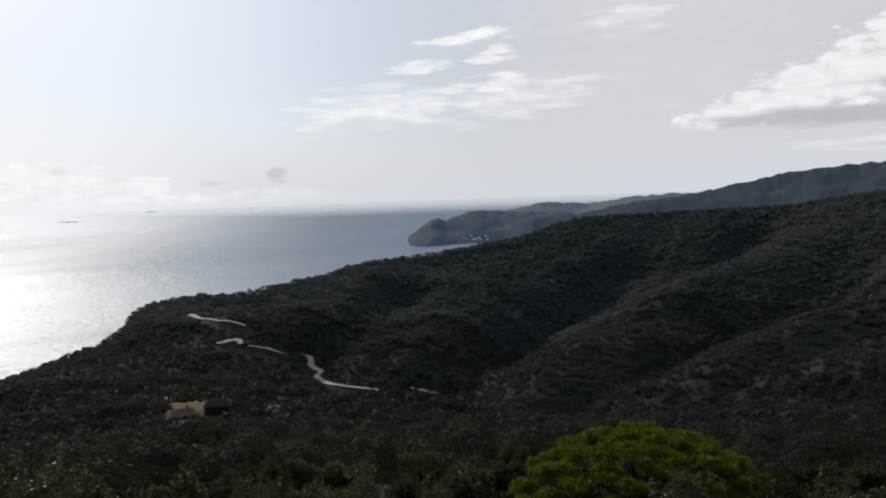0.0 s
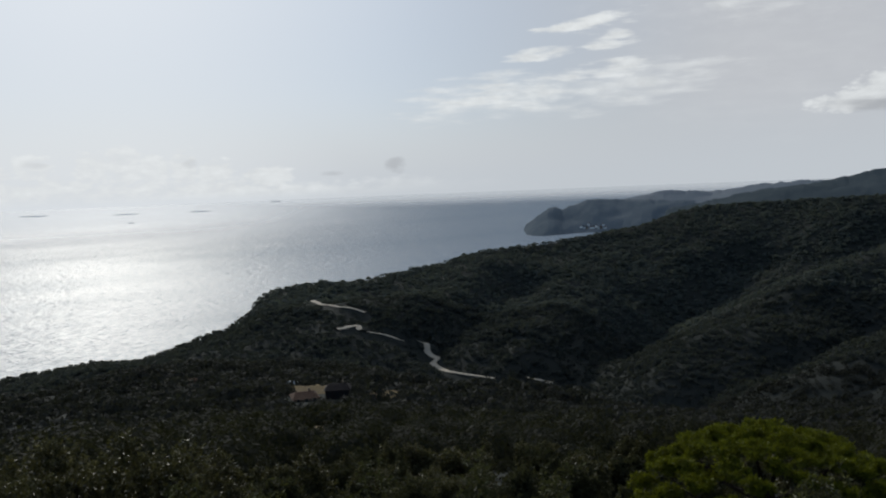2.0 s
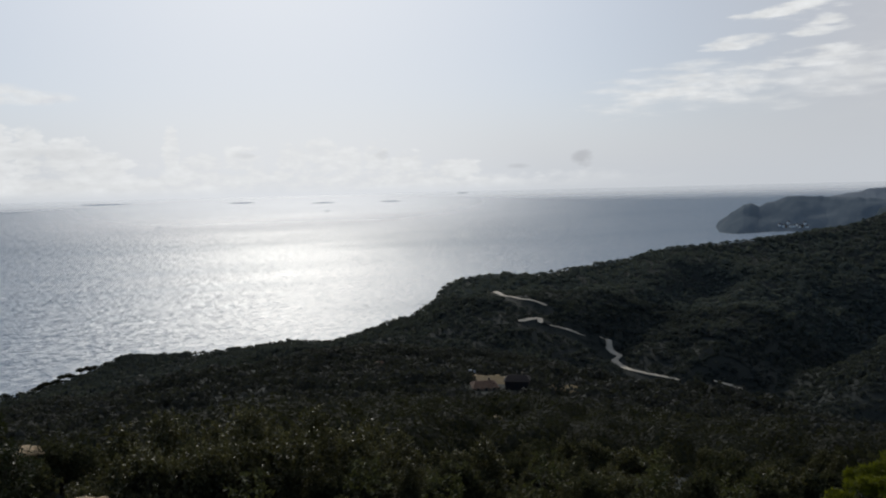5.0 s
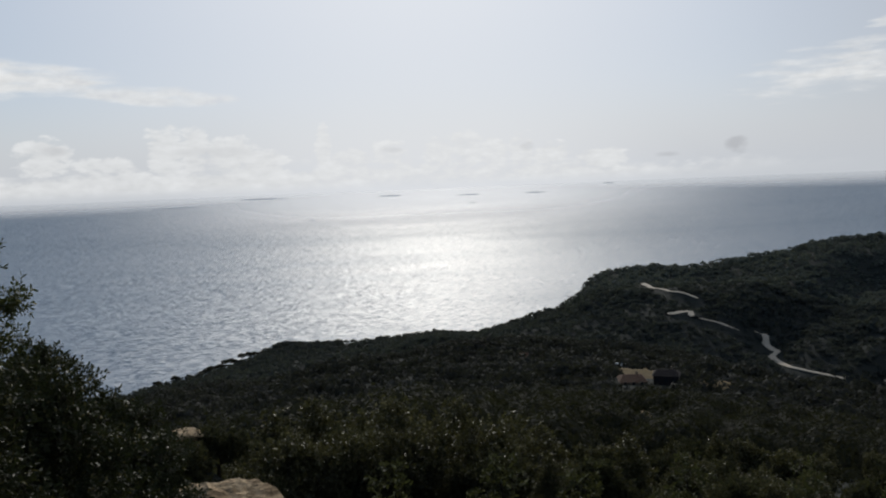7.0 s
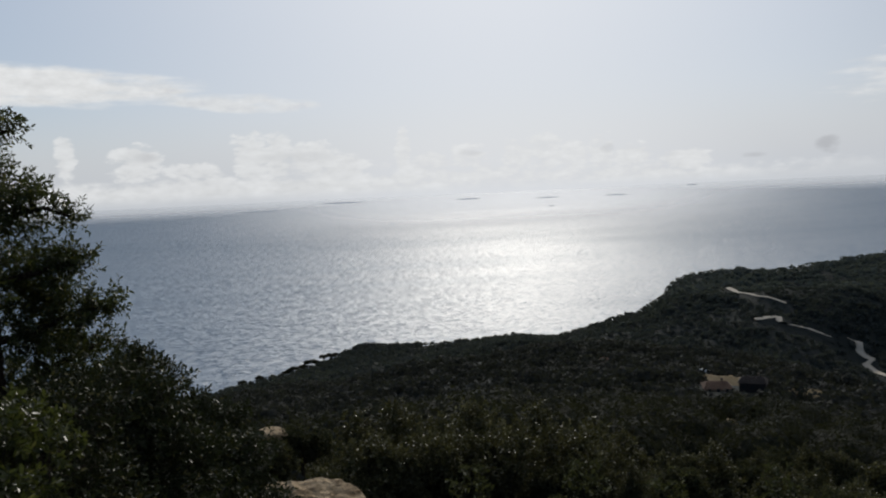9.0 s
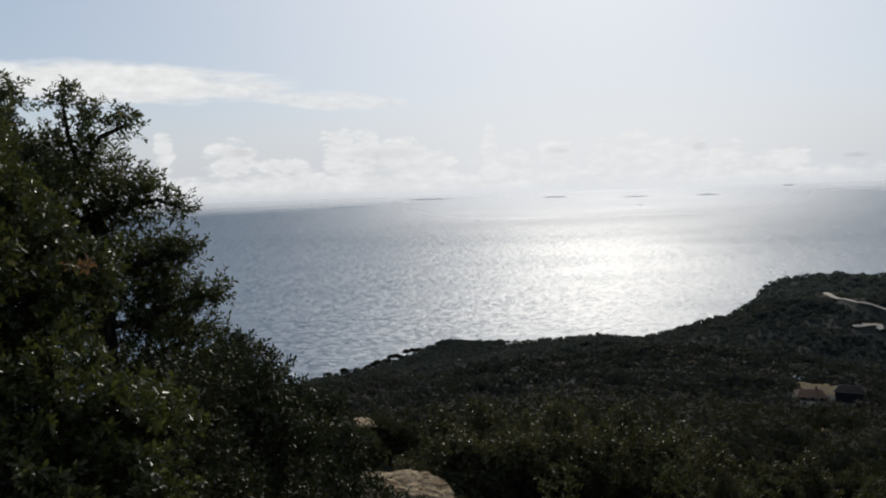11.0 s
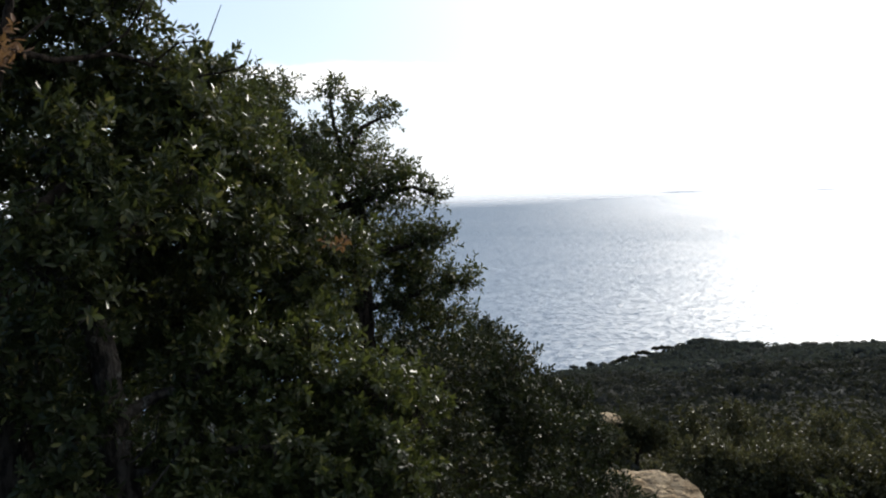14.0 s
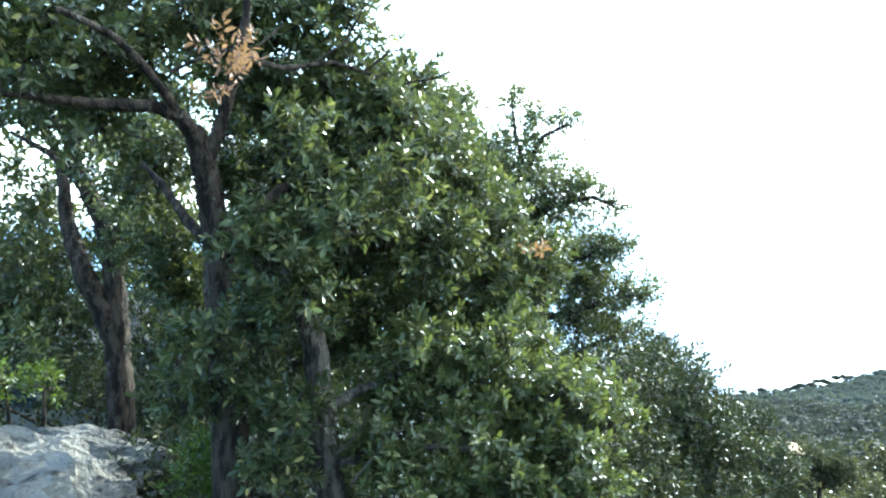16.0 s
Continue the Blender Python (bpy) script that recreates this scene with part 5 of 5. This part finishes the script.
# oaks further along the edge
oak("evergreen_oak", foot(64, 6.6),
    [("trunk", [foot(64, 6.6) - Vector((0, 0, 0.3)), at(63.5, -14, 6.6), at(63.5, -7, 6.5), at(63.5, -1, 6.5)], 0.11, 0.06),
     ("limb", [at(66.4, -4.3, 6.49), at(65.2, -1.0, 6.49), at(64.3, 2.0, 6.49), at(63.1, 4.3, 6.49), at(61.6, 5.0, 6.49)], 0.04, 0.01),
     ("limb", [at(64.3, 2.0, 6.49), at(64.9, 4.6, 6.49), at(65.1, 6.8, 6.49)], 0.018, 0.007),
     ("limb", [at(65.2, -1.0, 6.49), at(62.5, -0.3, 6.49), at(59.9, 0.3, 6.49), at(58.4, -0.3, 6.49)], 0.03, 0.008),
     ("limb", [at(66.4, -4.3, 6.49), at(62.7, -4.1, 6.49), at(59.6, -3.4, 6.49), at(57.8, -3.3, 6.49)], 0.035, 0.009),
     ("limb", [at(66.6, -8.0, 6.49), at(62.1, -7.5, 6.49), at(59.0, -6.5, 6.49), at(56.9, -6.0, 6.49)], 0.035, 0.009),
     ("limb", [at(66.0, -2.8, 6.49), at(68.3, 2.1, 6.49), at(69.8, 5.8, 6.49), at(69.8, 7.9, 6.49)], 0.03, 0.008),
     ("limb", [at(64.8, -11.1, 6.49), at(61.8, -10.5, 6.49), at(59.9, -9.4, 6.49), at(57.5, -8.4, 6.49)], 0.04, 0.012)],
    [ball(69.7, 6.6, 6.49, 0.149, 113), ball(71.0, 5.2, 6.49, 0.162, 134), ball(65.1, 6.6, 6.49, 0.058, 32), ball(63.6, 5.5, 6.49, 0.104, 54),
     ball(61.6, 5.1, 6.49, 0.065, 32), ball(64.2, 3.5, 6.49, 0.130, 84), ball(65.9, 3.9, 6.49, 0.091, 41), ball(60.1, 0.5, 6.49, 0.123, 76),
     ball(61.4, -0.5, 6.49, 0.136, 94), ball(58.6, -0.3, 6.49, 0.045, 32), ball(58.2, -3.3, 6.49, 0.084, 35), ball(59.6, -3.0, 6.49, 0.156, 123),
     ball(57.0, -6.0, 6.49, 0.097, 48), ball(58.6, -6.1, 6.49, 0.149, 113), ball(57.7, -8.4, 6.49, 0.110, 60), ball(63.2, 0.5, 6.49, 0.178, 161),
     ball(66.2, 0.9, 6.49, 0.188, 180), ball(63.4, -3.3, 6.49, 0.201, 206), ball(61.3, -8.2, 6.49, 0.156, 123), ball(69.0, 2.8, 6.49, 0.188, 180),
     ball(68.1, 6.5, 6.49, 0.097, 48), ball(65.1, -7.3, 6.49, 0.195, 193), ball(60.7, -10.9, 6.49, 0.162, 134),
     ball(69.6, 5.0, 6.3, 0.30, 416), ball(68, 1, 6.2, 0.38, 672), ball(74, 5.8, 6.2, 0.36, 576),
     ball(61.3, 1.5, 6.79, 0.129, 69), ball(62.8, 2.3, 6.79, 0.143, 85), ball(59.7, -5.3, 6.79, 0.164, 113), ball(61.1, -3.4, 6.79, 0.179, 134),
     ball(59.1, -8.7, 6.79, 0.157, 103), ball(61.2, -6.0, 6.79, 0.197, 162), ball(64.8, -2.1, 6.79, 0.214, 193), ball(66.4, -3.2, 6.79, 0.214, 193),
     ball(67.3, -0.1, 6.79, 0.214, 193), ball(62.9, -10.4, 6.79, 0.197, 162), ball(65.0, 1.6, 6.79, 0.161, 108), ball(59.6, -7.6, 6.79, 0.143, 85)],
    10, 0.12, 0.038, M_OAK, M_BARK, "evergreen oak with an uneven crown against the sea", group="oaks beside the look-out")

oak("evergreen_oak", foot(90.8, 4.03),
    [
     ("trunk", [foot(90.8, 4.03) - Vector((0, 0, 0.3)), at(90.7, -11.6, 4.03), at(90.8, -9.5, 4.03), at(90.8, -6.8, 4.03), at(90.9, -3.7, 4.03), at(91.4, -0.9, 4.03), at(92.3, 1.0, 4.03), at(92.9, 2.5, 4.03), at(93.1, 4.5, 4.03)], 0.062, 0.028),
     ("limb", [at(90.9, -8.2, 4.03), at(91.6, -6.2, 4.03), at(92.5, -4.3, 4.03), at(93.1, -2.2, 4.08), at(93.4, -1.0, 4.13), at(93.5, 1.1, 4.13), at(93.8, 3.2, 4.18), at(94.7, 4.8, 4.23)], 0.055, 0.014),
     ("limb", [at(90.9, -4.0, 4.03), at(89.7, -1.6, 3.98), at(89.5, 0.6, 3.98), at(90.3, 2.9, 3.98), at(91.0, 4.9, 3.98)], 0.04, 0.018),
     ("limb", [at(92.3, 1.0, 4.03), at(94.2, 3.1, 4.13), at(96.2, 4.3, 4.23)], 0.022, 0.008)],
    [ball(96.0, -1.6, 4.93, 0.108, 65), ball(95.4, -4.5, 5.03, 0.157, 233), ball(96.8, -6.7, 4.73, 0.135, 172), ball(94.2, -0.7, 4.73, 0.064, 23),
     ball(89.5, 3.8, 4.33, 0.112, 119), ball(93.9, 5.5, 4.23, 0.105, 104), ball(96.4, 5.6, 4.43, 0.087, 72), ball(91.2, 5.9, 4.43, 0.110, 115),
     ball(88.7, -6.9, 4.53, 0.075, 32), ball(89.3, -4.1, 4.33, 0.081, 37), ball(92.3, 3.1, 3.83, 0.043, 20), ball(96.4, 2.2, 4.53, 0.047, 20),
     ball(86.3, 5.7, 4.42, 0.092, 79), ball(93.8, -6.6, 4.73, 0.098, 64),
     ball(95.1, 0.5, 4.63, 0.072, 21), ball(90.7, 1.2, 4.43, 0.096, 48), ball(94.3, -2.9, 4.53, 0.099, 50), ball(91.8, -2.6, 4.83, 0.113, 66),
     ball(89.0, 0.5, 4.33, 0.094, 46), ball(96.0, -8.4, 4.33, 0.101, 52), ball(93.6, -9.3, 4.63, 0.108, 60), ball(88.3, 3.3, 4.73, 0.123, 78),
     ball(87.5, -0.6, 4.53, 0.106, 57), ball(91.9, -6.7, 4.73, 0.103, 55), ball(96.7, -3.4, 4.43, 0.092, 43)],
    9, 0.13, 0.042, M_OAK, M_BARK, "thick-trunked dark evergreen oak by the boulders", group="oaks beside the look-out")


def near_bush(lobes, foot_at, leaf, mat, label, name="leafy_bush", twig=0.11):
    stems = [("stem", [foot_at - Vector((0, 0, 0.2)), (foot_at + Vector(l[0])) / 2 + Vector((0.05, 0, 0)), Vector(l[0])], 0.016, 0.006) for l in lobes]
    return oak(name, foot_at, stems, lobes, 9, twig, leaf, mat, M_BARK, label, "bush", "bushes beside the look-out")


near_bush([ball(57.6, -13.4, 4.6, 0.38, 760), ball(54.8, -16.8, 4.6, 0.36, 760), ball(59, -19.5, 3.8, 0.38, 760)], foot(58, 4.4), 0.034, M_BUSH, "dense grey-green bush with small leaves")
near_bush([ball(55.0, -10.9, 7.6, 0.30, 420), ball(52.8, -13.2, 7.4, 0.30, 460), ball(50.2, -15.4, 7.2, 0.30, 460), ball(57.5, -12.4, 7.2, 0.42, 700)], foot(54.5, 7.4), 0.04, M_BUSH, "olive bush on the slope's edge")
near_bush([ball(50.0, -17.8, 6.0, 0.36, 700), ball(48.0, -20.6, 5.8, 0.34, 700), ball(53, -20.4, 5.2, 0.40, 700)], foot(50.5, 5.8), 0.036, M_BUSH, "low dense bush beside the boulder")
near_bush([ball(85.6, -15.2, 2.7, 0.085, 60), ball(85, -18, 2.6, 0.09, 60), ball(87.5, -17, 2.6, 0.05, 24)], foot(86, 2.7), 0.022, M_FRESH, "bright green young shrub in a sun patch", twig=0.05)
near_bush([ball(95.0, -10.4, 3.6, 0.05, 22), ball(97.2, -10.0, 3.6, 0.06, 26)], foot(95.5, 3.6), 0.022, M_FRESH, "light green shrub behind the boulder", twig=0.05)
near_bush([ball(89, -17, 3.2, 0.18, 180), ball(81.5, -18.5, 2.9, 0.18, 180), ball(79.5, -15, 3.4, 0.22, 220)], foot(85, 3.2), 0.03, M_BUSH, "thin shaded undergrowth below the oaks")
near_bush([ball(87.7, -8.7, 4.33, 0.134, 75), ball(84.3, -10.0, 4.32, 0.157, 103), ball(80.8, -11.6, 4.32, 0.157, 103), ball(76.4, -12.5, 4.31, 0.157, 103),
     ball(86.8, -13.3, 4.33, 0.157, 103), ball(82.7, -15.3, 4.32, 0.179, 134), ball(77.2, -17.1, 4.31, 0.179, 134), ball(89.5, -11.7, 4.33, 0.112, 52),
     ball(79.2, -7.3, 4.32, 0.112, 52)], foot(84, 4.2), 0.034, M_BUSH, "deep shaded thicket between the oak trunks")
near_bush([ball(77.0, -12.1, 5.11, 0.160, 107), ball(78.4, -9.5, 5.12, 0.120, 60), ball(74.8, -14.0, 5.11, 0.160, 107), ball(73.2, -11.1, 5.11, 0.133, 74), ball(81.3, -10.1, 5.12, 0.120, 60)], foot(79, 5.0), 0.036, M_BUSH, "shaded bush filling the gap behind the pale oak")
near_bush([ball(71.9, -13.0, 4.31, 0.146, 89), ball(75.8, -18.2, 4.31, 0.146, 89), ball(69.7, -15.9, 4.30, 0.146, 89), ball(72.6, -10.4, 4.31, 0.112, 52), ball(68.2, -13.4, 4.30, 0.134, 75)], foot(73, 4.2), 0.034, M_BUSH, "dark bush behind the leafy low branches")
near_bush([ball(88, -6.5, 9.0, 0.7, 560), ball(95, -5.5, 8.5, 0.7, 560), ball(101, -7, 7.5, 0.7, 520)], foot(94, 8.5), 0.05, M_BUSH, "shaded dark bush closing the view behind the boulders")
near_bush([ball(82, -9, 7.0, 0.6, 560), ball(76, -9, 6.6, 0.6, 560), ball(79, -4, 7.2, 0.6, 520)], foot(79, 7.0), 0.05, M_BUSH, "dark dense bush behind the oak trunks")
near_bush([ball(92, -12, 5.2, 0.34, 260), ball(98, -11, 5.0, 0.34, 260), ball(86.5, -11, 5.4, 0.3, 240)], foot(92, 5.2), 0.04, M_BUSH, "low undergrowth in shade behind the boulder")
near_bush([ball(64.0, -16.8, 3.0, 0.30, 700), ball(61.0, -14.2, 3.5, 0.30, 700), ball(62.5, -20.0, 2.9, 0.28, 600)], foot(62.5, 3.1), 0.025, M_BUSH, "dark small-leaved bush at the look-out's edge")
for az, el, d, r in ((13.8, -19.3, 9.5, 0.2), (6.4, -19.4, 9.2, 0.2), (26.2, -19.8, 9.0, 0.2), (-16.0, -20.2, 9.5, 0.34), (20.5, -20.2, 9.4, 0.22), (1.0, -20.6, 9.4, 0.22), (33.5, -20.2, 8.6, 0.22)):
    near_bush([ball(az, el, d, r, 46, 1.5), ball(az + 1.3, el - 1.8, d + 0.1, r, 60)], foot(az, d), 0.055, M_SPRIG, "sparse upright shrub with sunlit leaves painted pale, below the look-out", "slope_shrub")
